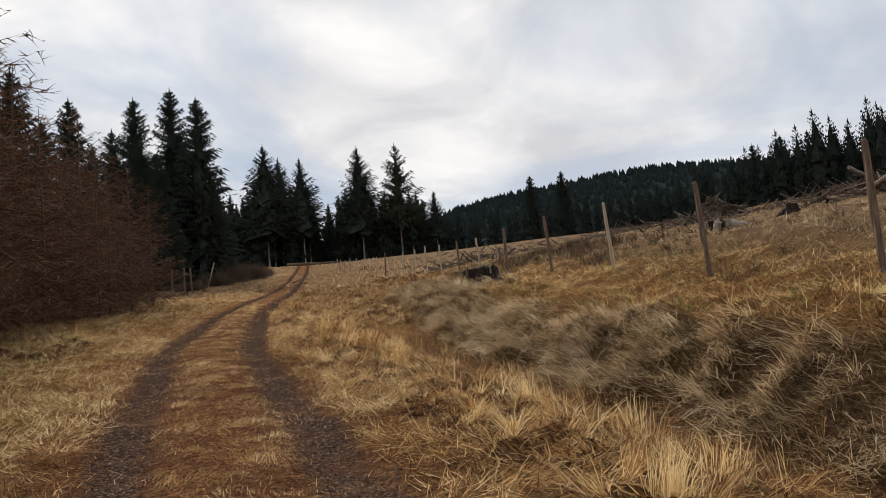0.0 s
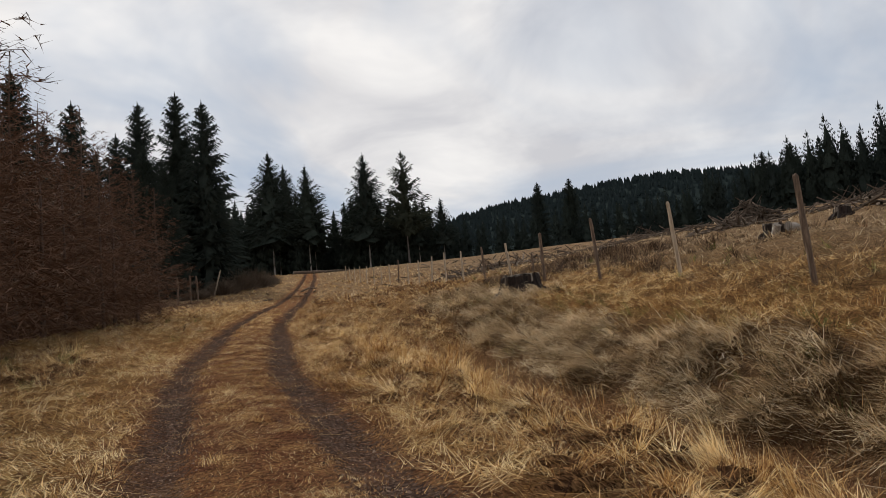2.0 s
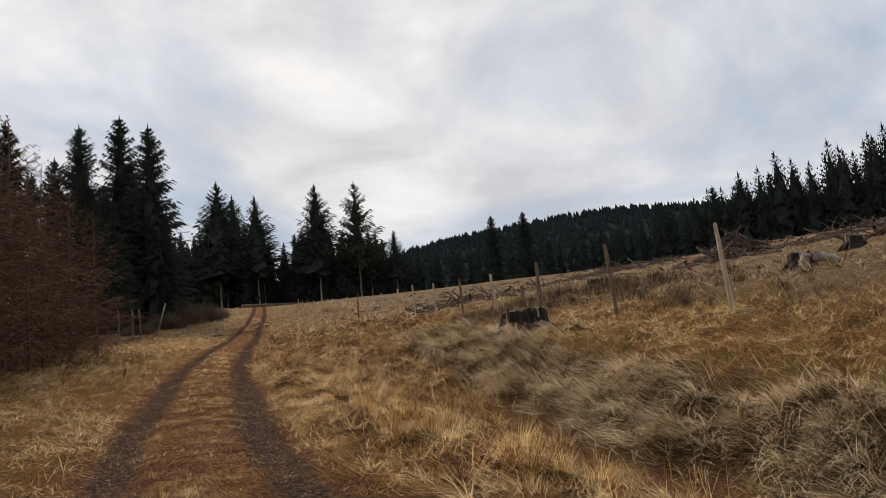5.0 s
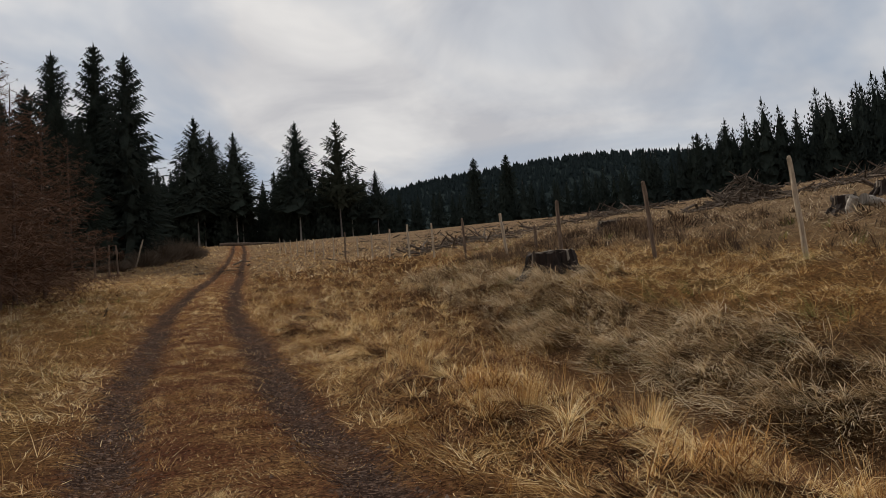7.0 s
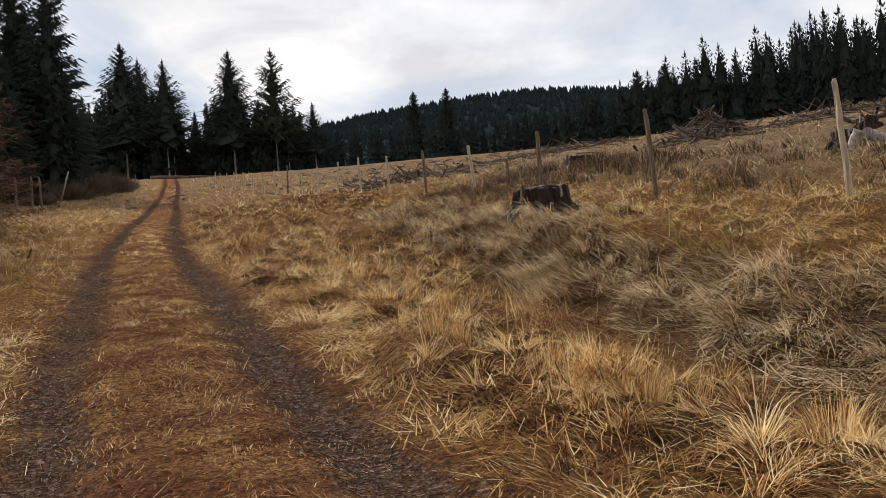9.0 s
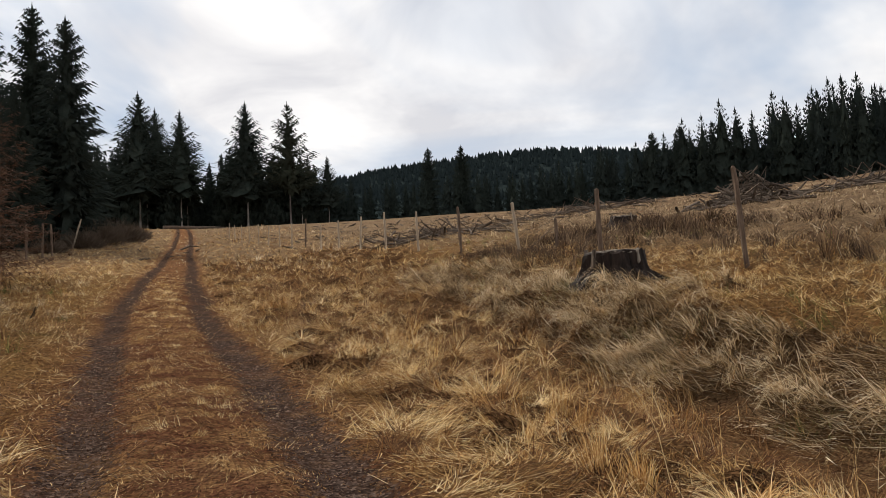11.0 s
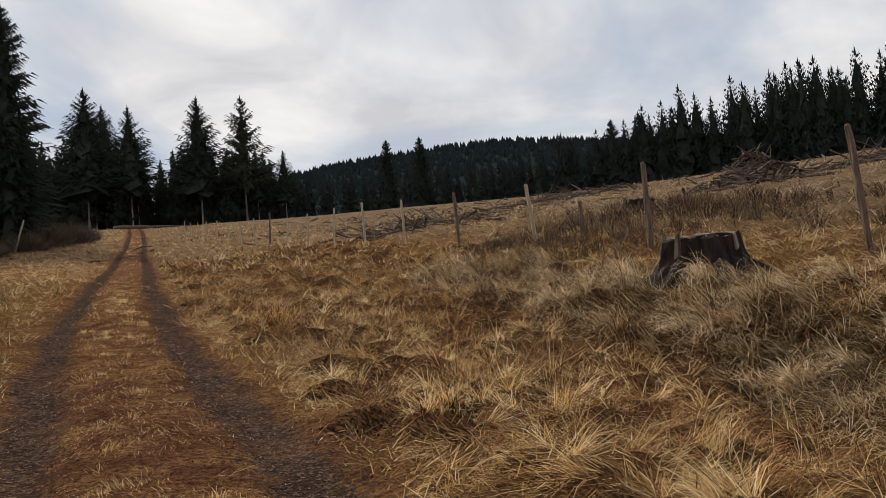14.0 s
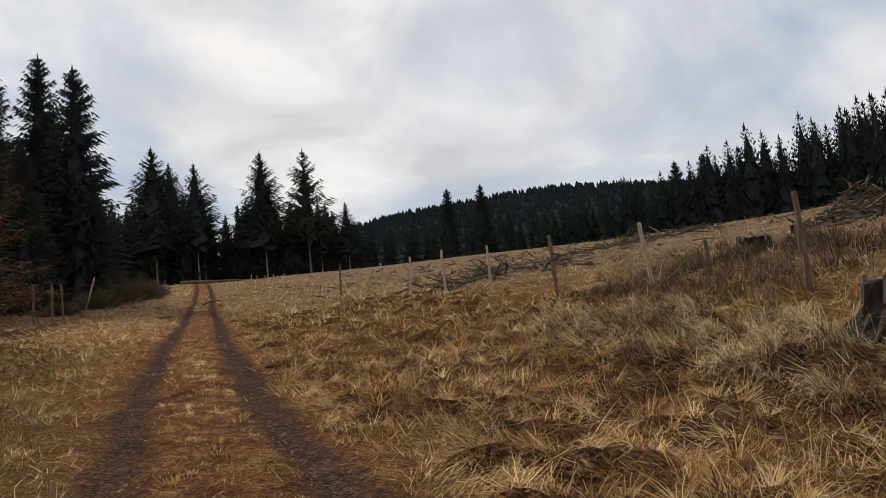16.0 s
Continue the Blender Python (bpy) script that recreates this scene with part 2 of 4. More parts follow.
# ---------------------------------------------------------------- helpers for meshes
def mesh_of(name, verts, faces, mats=(), index=None, attrs=None, smooth=False):
    """faces: an (n, k) array, or a list of arrays of differing width."""
    groups = faces if isinstance(faces, list) else [faces]
    groups = [np.asarray(g, np.int32) for g in groups if len(g)]
    me = bpy.data.meshes.new(name)
    verts = np.asarray(verts, np.float32)
    loops = np.concatenate([g.ravel() for g in groups])
    sizes = np.concatenate([np.full(len(g), g.shape[1], np.int32) for g in groups])
    me.vertices.add(len(verts)), me.loops.add(len(loops)), me.polygons.add(len(sizes))
    me.vertices.foreach_set("co", verts.ravel())
    me.loops.foreach_set("vertex_index", loops)
    me.polygons.foreach_set("loop_start", np.concatenate([[0], np.cumsum(sizes)[:-1]]).astype(np.int32))
    for m in mats:
        me.materials.append(m)
    if index is not None:
        me.polygons.foreach_set("material_index", np.asarray(index, np.int32))
    me.polygons.foreach_set("use_smooth", np.full(len(sizes), smooth))
    for key, values in (attrs or {}).items():
        a = me.attributes.new(key, "FLOAT", "POINT")
        a.data.foreach_set("value", np.asarray(values, np.float32))
    me.update(calc_edges=True)
    return me


def vnoise(x, y, seed=0):
    """Smooth value noise in 0..1 on arrays."""
    x, y = np.asarray(x, float), np.asarray(y, float)
    xi, yi = np.floor(x), np.floor(y)
    fx, fy = x - xi, y - yi
    fx, fy = fx * fx * (3 - 2 * fx), fy * fy * (3 - 2 * fy)

    def h(a, b):
        v = np.sin(a * 127.1 + b * 311.7 + seed * 74.7) * 43758.5453
        return v - np.floor(v)
    return (h(xi, yi) * (1 - fx) + h(xi + 1, yi) * fx) * (1 - fy) + (h(xi, yi + 1) * (1 - fx) + h(xi + 1, yi + 1) * fx) * fy


def curve(knots):
    """A smooth curve through knots, as a function on arrays."""
    kx, ky = np.array(knots, float).T
    m = np.gradient(ky, kx)

    def f(x):
        x = np.clip(np.asarray(x, float), kx[0], kx[-1])
        i = np.clip(np.searchsorted(kx, x) - 1, 0, len(kx) - 2)
        h = kx[i + 1] - kx[i]
        t = (x - kx[i]) / h
        return ((2 * t**3 - 3 * t**2 + 1) * ky[i] + (t**3 - 2 * t**2 + t) * h * m[i]
                + (-2 * t**3 + 3 * t**2) * ky[i + 1] + (t**3 - t**2) * h * m[i + 1])
    return f


# ---------------------------------------------------------------- the lie of the land
# u runs across from the middle of the track, y along it
track_x = curve([(-40, 0.6), (0, 0.2), (10, 0.1), (17, 0.17), (22, 0.6), (28, 1.05), (36, 2.0), (42, 2.75), (51, 4.05), (76, 7.4), (95, 10.2), (130, 15), (400, 40), (3000, 60)])
track_z = curve([(-60, -4.0), (0, 0), (20, 2.3), (40, 4.6), (60, 6.9), (75, 8.7), (90, 10.8), (110, 13.8), (150, 19.8), (200, 26), (400, 45), (3000, 60)])
cross = curve([(-400, -6), (-120, -2), (-40, -0.6), (-12, -0.15), (-5, 0.0), (-2.2, 0.02), (0, 0), (2.2, -0.02), (3.0, -0.11), (3.8, -0.30), (4.6, -0.42), (5.4, -0.46), (5.85, -0.33), (6.3, -0.10), (6.8, 0.16), (7.4, 0.34), (8.4, 0.42), (9.8, 0.66), (11, 0.9), (13, 1.22), (18, 1.75), (30, 3.2), (45, 5.3), (60, 6.4), (90, 7.5), (140, 9), (400, 14)])
ditch_end = curve([(-60, 1), (20, 1), (22.5, 0.85), (25, 0.42), (28, 0.15), (34, 0.05), (60, 0), (3000, 0)])
cross_far = curve([(-400, -6), (-120, -2), (-40, -0.6), (-12, -0.15), (-5, 0.0), (-2.2, 0.02), (0, 0), (2.2, -0.04), (3.5, -0.05), (5, 0.0), (6, 0.10), (7.4, 0.36), (9.8, 0.66), (11, 0.9), (13, 1.22), (18, 1.75), (30, 3.2), (45, 5.3), (60, 6.4), (90, 7.5), (140, 9), (400, 14)])
side_fade = curve([(-60, 1), (55, 1), (75, 0.9), (100, 0.74), (130, 0.58), (170, 0.40), (220, 0.28), (3000, 0.25)])


def mop_shape(x, y):
    """Rounded tussocks with grooves between them, 0 to about 1."""
    wx, wy = x + (vnoise(x * 0.9, y * 0.9, 51) - 0.5) * 0.9, y + (vnoise(x * 0.9, y * 0.9, 52) - 0.5) * 0.9
    lump = np.abs(vnoise(wx * 1.5, wy * 1.3, 3) - 0.5) * 2
    return wx, wy, (1 - lump) ** 1.4 * (0.6 + 0.8 * vnoise(x * 0.6, y * 0.6, 53))


def lie(u, y):
    d = ditch_end(y)
    base = track_z(y) + (cross(u) * d + cross_far(u) * (1 - d)) * side_fade(y)
    x = u + track_x(y)
    near = np.clip(1 - (np.abs(y) + np.abs(u)) / 260, 0, 1)
    off = np.clip((np.abs(u) - 1.2) / 1.0, 0, 1)
    rut = np.maximum(np.exp(-((u - 0.76) / 0.22) ** 4), np.exp(-((u + 0.76) / 0.22) ** 4))
    wx, wy, mops = mop_shape(x, y)
    side = np.clip(0.40 + (u - 2.2) / 4, 0.40, 1.0) * (1 - 0.65 * np.exp(-((u - 4.5) / 0.8) ** 4) * d)
    tuss = (mops * (0.22 + 0.03 * np.exp(-((u - 6.3) / 1.0) ** 4)) + vnoise(wx * 4.2, wy * 4.2, 5) ** 1.6 * 0.13) * off * side
    big = (vnoise(x * 0.35, y * 0.35, 8) - 0.5) * 0.25 * np.clip((np.abs(u) - 3) / 4, 0, 1)
    return base + (tuss + big) * near - rut * 0.05 + (1 - off) * 0.008 * vnoise(x * 6, y * 6, 9) + 0.04 * np.exp(-(u / 0.5) ** 2)


def spread(knots, steps):
    """Grid lines: from knot to knot at the given steps."""
    out = []
    for a, b, s in zip(knots[:-1], knots[1:], steps):
        n = max(1, round((b - a) / s))
        out += [a + (b - a) * i / n for i in range(n)]
    return np.array(out + [knots[-1]])


GU = spread([-2500, -800, -300, -120, -50, -20, -9, -4, -1.3, 1.3, 9, 16, 30, 60, 120, 300, 800, 2500], [500, 170, 45, 12, 3, 0.9, 0.35, 0.17, 0.08, 0.11, 0.3, 0.8, 2.4, 6, 20, 100, 500])
GY = spread([-1500, -300, -60, -12, 1, 30, 48, 80, 130, 300, 800, 3000], [400, 60, 10, 1.5, 0.17, 0.4, 0.9, 2.6, 14, 80, 500])
UU, YY = np.meshgrid(GU, GY)
GH = lie(UU, YY)


def height(x, y):
    """The ground's height at places, read from the sheet."""
    x, y = np.asarray(x, float), np.asarray(y, float)
    u = x - track_x(y)
    i = np.clip(np.searchsorted(GU, u) - 1, 0, len(GU) - 2)
    j = np.clip(np.searchsorted(GY, y) - 1, 0, len(GY) - 2)
    a, b = (u - GU[i]) / (GU[i + 1] - GU[i]), (y - GY[j]) / (GY[j + 1] - GY[j])
    return (GH[j, i] * (1 - a) + GH[j, i + 1] * a) * (1 - b) + (GH[j + 1, i] * (1 - a) + GH[j + 1, i + 1] * a) * b


def build_ground():
    nu, ny = len(GU), len(GY)
    xx = UU + track_x(YY)
    idx = np.arange(nu * ny).reshape(ny, nu)
    quads = np.stack([idx[:-1, :-1], idx[:-1, 1:], idx[1:, 1:], idx[1:, :-1]], -1).reshape(-1, 4)
    wob = (vnoise(xx * 0.8, YY * 0.8, 21) - 0.5) * 0.16
    u = UU + wob
    rut = np.maximum(np.exp(-((u - 0.76) / 0.28) ** 2), 0.97 * np.exp(-((u + 0.76) / 0.26) ** 2))
    crown = np.exp(-(u / 1.4) ** 6)
    bank = np.exp(-((UU - 6.0) / 0.8) ** 4) * ditch_end(YY) + np.clip((UU - 8.5) / 6, 0, 0.9)
    damp = np.exp(-((UU - 4.5) / 0.9) ** 4) * ditch_end(YY) + 0.8 * np.exp(-((UU - 9.5) / 1.6) ** 4) * (YY > 24) * vnoise(xx, YY * 0.5, 4)
    # where dead stems with painted-in shade between tussocks cover the ground
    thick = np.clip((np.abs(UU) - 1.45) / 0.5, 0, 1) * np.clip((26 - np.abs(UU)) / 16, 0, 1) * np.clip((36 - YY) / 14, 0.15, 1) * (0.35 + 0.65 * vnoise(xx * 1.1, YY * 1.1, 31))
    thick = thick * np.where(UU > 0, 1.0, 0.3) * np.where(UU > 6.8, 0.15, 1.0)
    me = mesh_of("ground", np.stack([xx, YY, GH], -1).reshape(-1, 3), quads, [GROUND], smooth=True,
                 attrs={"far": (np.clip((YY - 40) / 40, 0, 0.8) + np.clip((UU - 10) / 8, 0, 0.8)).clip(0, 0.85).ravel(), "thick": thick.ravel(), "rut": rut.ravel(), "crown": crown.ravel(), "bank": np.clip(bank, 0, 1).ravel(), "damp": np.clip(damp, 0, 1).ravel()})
    return tagged(new("ground", me), "tussocky winter moorland with a grassy two-rut track", "ground", kind="structure")


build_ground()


# ---------------------------------------------------------------- trees
def tube(points, radii, sides=6):
    """Verts and quads of a tapering tube through points."""
    pts = [Vector(p) for p in points]
    verts, quads = [], []
    for i, (p, r) in enumerate(zip(pts, radii)):
        d = (pts[min(i + 1, len(pts) - 1)] - pts[max(i - 1, 0)]).normalized()
        a = d.cross(Vector((0.31, 0.87, 0.2)) if abs(d.z) > 0.8 else Vector((0, 0, 1))).normalized()
        b = d.cross(a)
        for k in range(sides):
            an = 2 * math.pi * k / sides
            verts.append(p + (a * math.cos(an) + b * math.sin(an)) * r)
        if i:
            o = (i - 1) * sides
            quads += [(o + k, o + (k + 1) % sides, o + sides + (k + 1) % sides, o + sides + k) for k in range(sides)]
    return [tuple(v) for v in verts], quads


def trunk_mesh(name, h, r, mat, rng, sides=6, bend=0.003, n=5, taper=0.8):
    pts = [(rng.uniform(-1, 1) * bend * h * (i > 0), rng.uniform(-1, 1) * bend * h * (i > 0), h * i / n) for i in range(n + 1)]
    rad = [r * (1.35 if i == 0 else 1) * (1 - i / n) ** taper + 0.008 for i in range(n + 1)]
    v, q = tube(pts, rad, sides)
    return mesh_of(name, v, np.array(q), [mat], smooth=True)


def spruce_crown(name, h, r, bare, whorls, per, twigs, mat, rng, sparse=0.0, droop=0.35, power=0.8, full=1.15, slim=False, lift=0.0, core=0.5):
    """Needled branches as many small hanging sprays round the stem."""
    V, F = [], []

    def tri(a, b, c):
        o = len(V)
        V.extend((a, b, c))
        F.append((o, o + 1, o + 2))
    for w_ in range(whorls):
        f = (w_ + rng.random() * 0.3) / whorls
        z = h * (bare + (1 - bare) * f)
        reach = r * ((1 - f) ** power) * (0.45 + 0.55 * min(1, f * 5 + 0.35)) + 0.025 * r
        for b_ in range(per):
            if rng.random() < sparse:
                continue
            az = rng.random() * 6.283
            ln = reach * rng.uniform(0.6, 1.12)
            rise = 0.30 * f * f - droop * (1 - f) + lift * f + rng.uniform(-0.08, 0.08)
            ca, sa = math.cos(az), math.sin(az)

            def at(s):
                return Vector((ca * ln * s, sa * ln * s, z + ln * (rise * s + 0.22 * s * s)))
            side = Vector((-sa, ca, 0))
            tip = at(1.0)
            tri(at(0.05) + side * 0.03 * ln, at(0.05) - side * 0.03 * ln, tip)
            if slim:                # dense dark needles close to the stem
                for t_ in range(4):
                    p = at(rng.uniform(0.02, 0.5))
                    wid = ln * rng.uniform(0.16, 0.30)
                    sg = 1 if t_ % 2 else -1
                    tri(p + Vector((0, 0, 0.012 * h)), p + side * sg * wid, p - side * sg * wid * 0.5 - Vector((0, 0, ln * rng.uniform(0.15, 0.35))))
            for t_ in range(twigs):
                s0 = 0.25 + 0.75 * (t_ + rng.random()) / twigs
                p = at(min(s0, 1.0))
                wid = full * ln * rng.uniform(0.12, 0.26) * (1.15 - 0.75 * s0)
                fall = full * ln * rng.uniform(0.10, 0.30) * (1.1 - 0.6 * s0) + 0.01 * h
                sg = 1 if t_ % 2 else -1
                out = Vector((ca, sa, 0)) * ln * rng.uniform(0.04, 0.26)
                if slim:
                    b2 = Vector((ca, sa, 0)) * ln * 0.045
                    tri(p - b2, p + b2 + Vector((0, 0, 0.004 * h)), p + side * sg * wid * 1.1 + out * 1.5 - Vector((0, 0, fall * rng.uniform(0.5, 1.1))))
                    continue
                tri(p + Vector((0, 0, 0.012 * h)), p + side * sg * wid + out - Vector((0, 0, fall * 0.35)), p + side * sg * wid * 0.35 + out * 0.3 - Vector((0, 0, fall)))
    if core:                        # overlapping ragged skirts of inner needles
        levels = 12
        for k in range(levels - 2):
            f = k / levels
            z, dz = h * (bare + (1 - bare) * f), h * (1 - bare) / levels
            reach = core * r * (1 - f) ** 1.1
            ring = [Vector((math.cos(a_ * 0.785 + k) * reach * rng.uniform(0.55, 1.3), math.sin(a_ * 0.785 + k) * reach * rng.uniform(0.55, 1.3), z - dz * rng.uniform(-0.6, 1.6))) for a_ in range(8)]
            for a_ in range(8):
                tri(ring[a_], ring[(a_ + 1) % 8], Vector((0, 0, min(z + 2.2 * dz, 0.93 * h))))
    top = Vector((0, 0, h * 1.03))
    for k in range(3):
        an = k * 2.09
        tri(Vector((0.012 * h * math.cos(an), 0.012 * h * math.sin(an), h * 0.95)), Vector((0.012 * h * math.cos(an + 2), 0.012 * h * math.sin(an + 2), h * 0.95)), top)
    return mesh_of(name, [tuple(v) for v in V], np.array(F), [mat])


def spruce(h, r, bare, whorls, per, twigs, seed, label, mat=None, bark=None, sparse=0.0, droop=0.35, group="", power=0.8, girth=0.014, full=1.15, slim=False, lift=0.0, taper=0.8, core=0.5):
    rng = random.Random(seed)
    root = new("spruce_tree")
    tagged(root, label, "tree", group)
    for part, me in (("trunk", trunk_mesh("trunk", h * 0.98, h * girth, bark or BARK, rng, taper=taper)),
                     ("crown", spruce_crown("crown", h, r, bare, whorls, per, twigs, mat or SPRUCE, rng, sparse, droop, power, full, slim, lift, core))):
        new(part, me).parent = root
    return root


def stand(tree, x, y, turn=0.0, size=1.0, copy=True, sink=0.1, tilt=(0, 0)):
    """Set a tree, or a copy of it, on the ground."""
    m = pose(x, y, float(height(x, y)) - sink, tilt[0], tilt[1], turn)
    if copy:
        ob = copy_thing(tree, m)
    else:
        ob = tree
        ob.matrix_basis = m
    ob.scale = (size * 1.0, size * 1.0, size)
    return ob


rnd = random.Random(4)
TALL = [spruce(16.5, 3.3, 0.05, 50, 10, 9, 11, "tall dark spruce at the edge of the plantation", group="tall spruces by the track", full=0.62, slim=True, lift=0.2, taper=1.5, power=0.64),
        spruce(16.0, 3.2, 0.07, 48, 10, 9, 12, "tall dark spruce with ragged drooping branches", group="tall spruces by the track", droop=0.5, full=0.62, slim=True, lift=0.2, taper=1.5, power=0.64)]
MID = [spruce(20.0, 6.0, 0.26, 34, 9, 8, 13, "spruce with bare lower trunk at the forest edge", group="spruces behind the track's end", bark=PALE_BARK, girth=0.0062, power=1.0, full=0.52, slim=True, lift=0.5, droop=0.16, taper=1.6),
       spruce(18.0, 5.2, 0.30, 30, 8, 8, 14, "slim spruce with bare pale trunk at the forest edge", group="spruces behind the track's end", bark=PALE_BARK, girth=0.006, sparse=0.08, full=0.52, slim=True, lift=0.5, droop=0.16, taper=1.6, power=1.0),
       spruce(14.0, 3.1, 0.06, 36, 8, 7, 15, "dense spruce in the forest edge", group="spruces behind the track's end", full=1.6, power=0.85)]
THIN = spruce(20.0, 5.6, 0.30, 24, 7, 10, 16, "thin-crowned grey spruce standing above its neighbours", mat=THIN_SPRUCE, sparse=0.1, droop=0.10, power=0.95, girth=0.007, full=0.65, slim=True, lift=0.5, taper=1.4, core=0.2)
EDGE = [spruce(16.0, (3.9, 4.2, 3.6)[i], 0.03, 28, 7, 4, 17 + i, "dark spruce in the plantation beyond the clearing", group="plantation edge", full=0.68, lift=0.3, droop=0.15, power=0.82, core=0.66, mat=DEEP_SPRUCE) for i in range(3)]

# tall spruces left of the track
for i, (x, y, top) in enumerate([(-2.3, 102.6, 36.0), (0.6, 99.6, 34.0), (-6.4, 102.4, 34.8), (-8.4, 97.2, 29.6), (-10.7, 81.9, 28.1), (-13.5, 71.3, 27.1), (-5.5, 95, 27.5),
                                 (-9.5, 88, 25.5), (-1.5, 108, 32), (1.2, 110, 29), (-16, 76, 27), (-14, 88, 28), (-3.5, 93, 25), (-4.5, 112, 30)]):
    tree = TALL[i % 2]
    stand(tree, x, y, 70 * i, (top - float(height(x, y))) / (16.7 if i % 2 == 0 else 16.2), copy=i > 1)

# spruces behind the end of the track
for i, (x, y, top, kind) in enumerate([(15.8, 201.9, 55.6, 0), (19.8, 207.6, 53.8, 1), (24.1, 201.1, 52.0, 1), (8.0, 207.4, 45.6, 2), (32.4, 215.1, 43.8, 2), (37.7, 199.0, 54.0, 0),
                                       (56.1, 199.7, 42.8, 1), (17.5, 205, 50, 1), (13.5, 204, 47, 2), (26, 206, 47, 1), (11, 210, 45, 2), (29.5, 220, 42.5, 2), (35.2, 205, 45, 2),
                                       (41.5, 204, 44, 2), (43.5, 200, 42, 2), (48, 202, 45, 2), (50, 200, 43, 1), (52.5, 203, 43.5, 2), (22, 204, 46, 2), (39.5, 203, 46, 2), (12.2, 208, 46.5, 2), (16.5, 209, 48, 2), (20.5, 210, 47, 2), (25.0, 209, 45, 2), (9.5, 212, 44, 2), (34, 208, 44.5, 2), (37, 206, 46, 2), (45, 205, 44.5, 2), (47, 208, 44, 2), (54.5, 205, 42, 2)]):
    size = (top - float(height(x, y))) / (20.2, 18.2, 14.2)[kind]
    stand(MID[kind], x, y, 50 * i, size, copy=i not in (0, 1, 3))
stand(THIN, 46.6, 197.0, 0, (53.9 - float(height(46.6, 197.0))) / 20.1, copy=False)

# the plantation round the far side of the clearing and behind the track's end
edge_line = curve([(-70, 150), (-30, 160), (-6, 190), (30, 222), (45, 212), (60, 206), (80, 196), (100, 190), (118, 182), (134, 164), (144, 146), (150, 120), (156, 60), (160, 10)])
edge_tall = curve([(-70, 15), (30, 15), (56, 12), (70, 11), (85, 12), (100, 12.5), (112, 14.5), (122, 19), (134, 26), (160, 28)])
first = set()


def plant(x, y, tall):
    k = rnd.randrange(3)
    stand(EDGE[k], x, y, rnd.uniform(0, 360), tall * rnd.choice((0.80, 0.86, 0.90, 0.93, 0.96, 1.03)) / 16.4, copy=k in first)
    first.add(k)


for row in range(2):
    x = -40.0
    while x < 122:
        plant(x + rnd.uniform(-1, 1), float(edge_line(x)) + row * 6 + rnd.uniform(-2, 2), float(edge_tall(x)) * (0.8 if x < 0 else 1))
        x += 3.3 * rnd.uniform(0.8, 1.3)
side_x = curve([(10, 160), (60, 156), (120, 150), (146, 144), (164, 134), (182, 120)])
side_tall = curve([(10, 26), (60, 26), (100, 27), (120, 27.5), (146, 27.5), (164, 24.5), (176, 20), (182, 17)])
for row in range(3):
    y = 66.0
    while y < 183:
        plant(float(side_x(y)) + row * 5 + rnd.uniform(-1.5, 1.5), y, float(side_tall(y)))
        y += 2.7 * rnd.uniform(0.7, 1.35)
# single taller spruces that overtop the plantation
for x, y, top in ((88.0, 215.0, 49.5), (96.0, 212.0, 49.8), (150, 202, 53.5), (155.5, 197, 54.5)):
    stand(TALL[1], x, y, 10 * x, (top - float(height(x, y))) / 16.4)
# spruces within the wood on the near side of the track's end
for i in range(18):
    y = rnd.uniform(112, 185)
    x = float(track_x(y)) - 13 - rnd.uniform(0, 26)
    stand(EDGE[i % 3], x, y, 40 * i, rnd.uniform(0.85, 1.1))


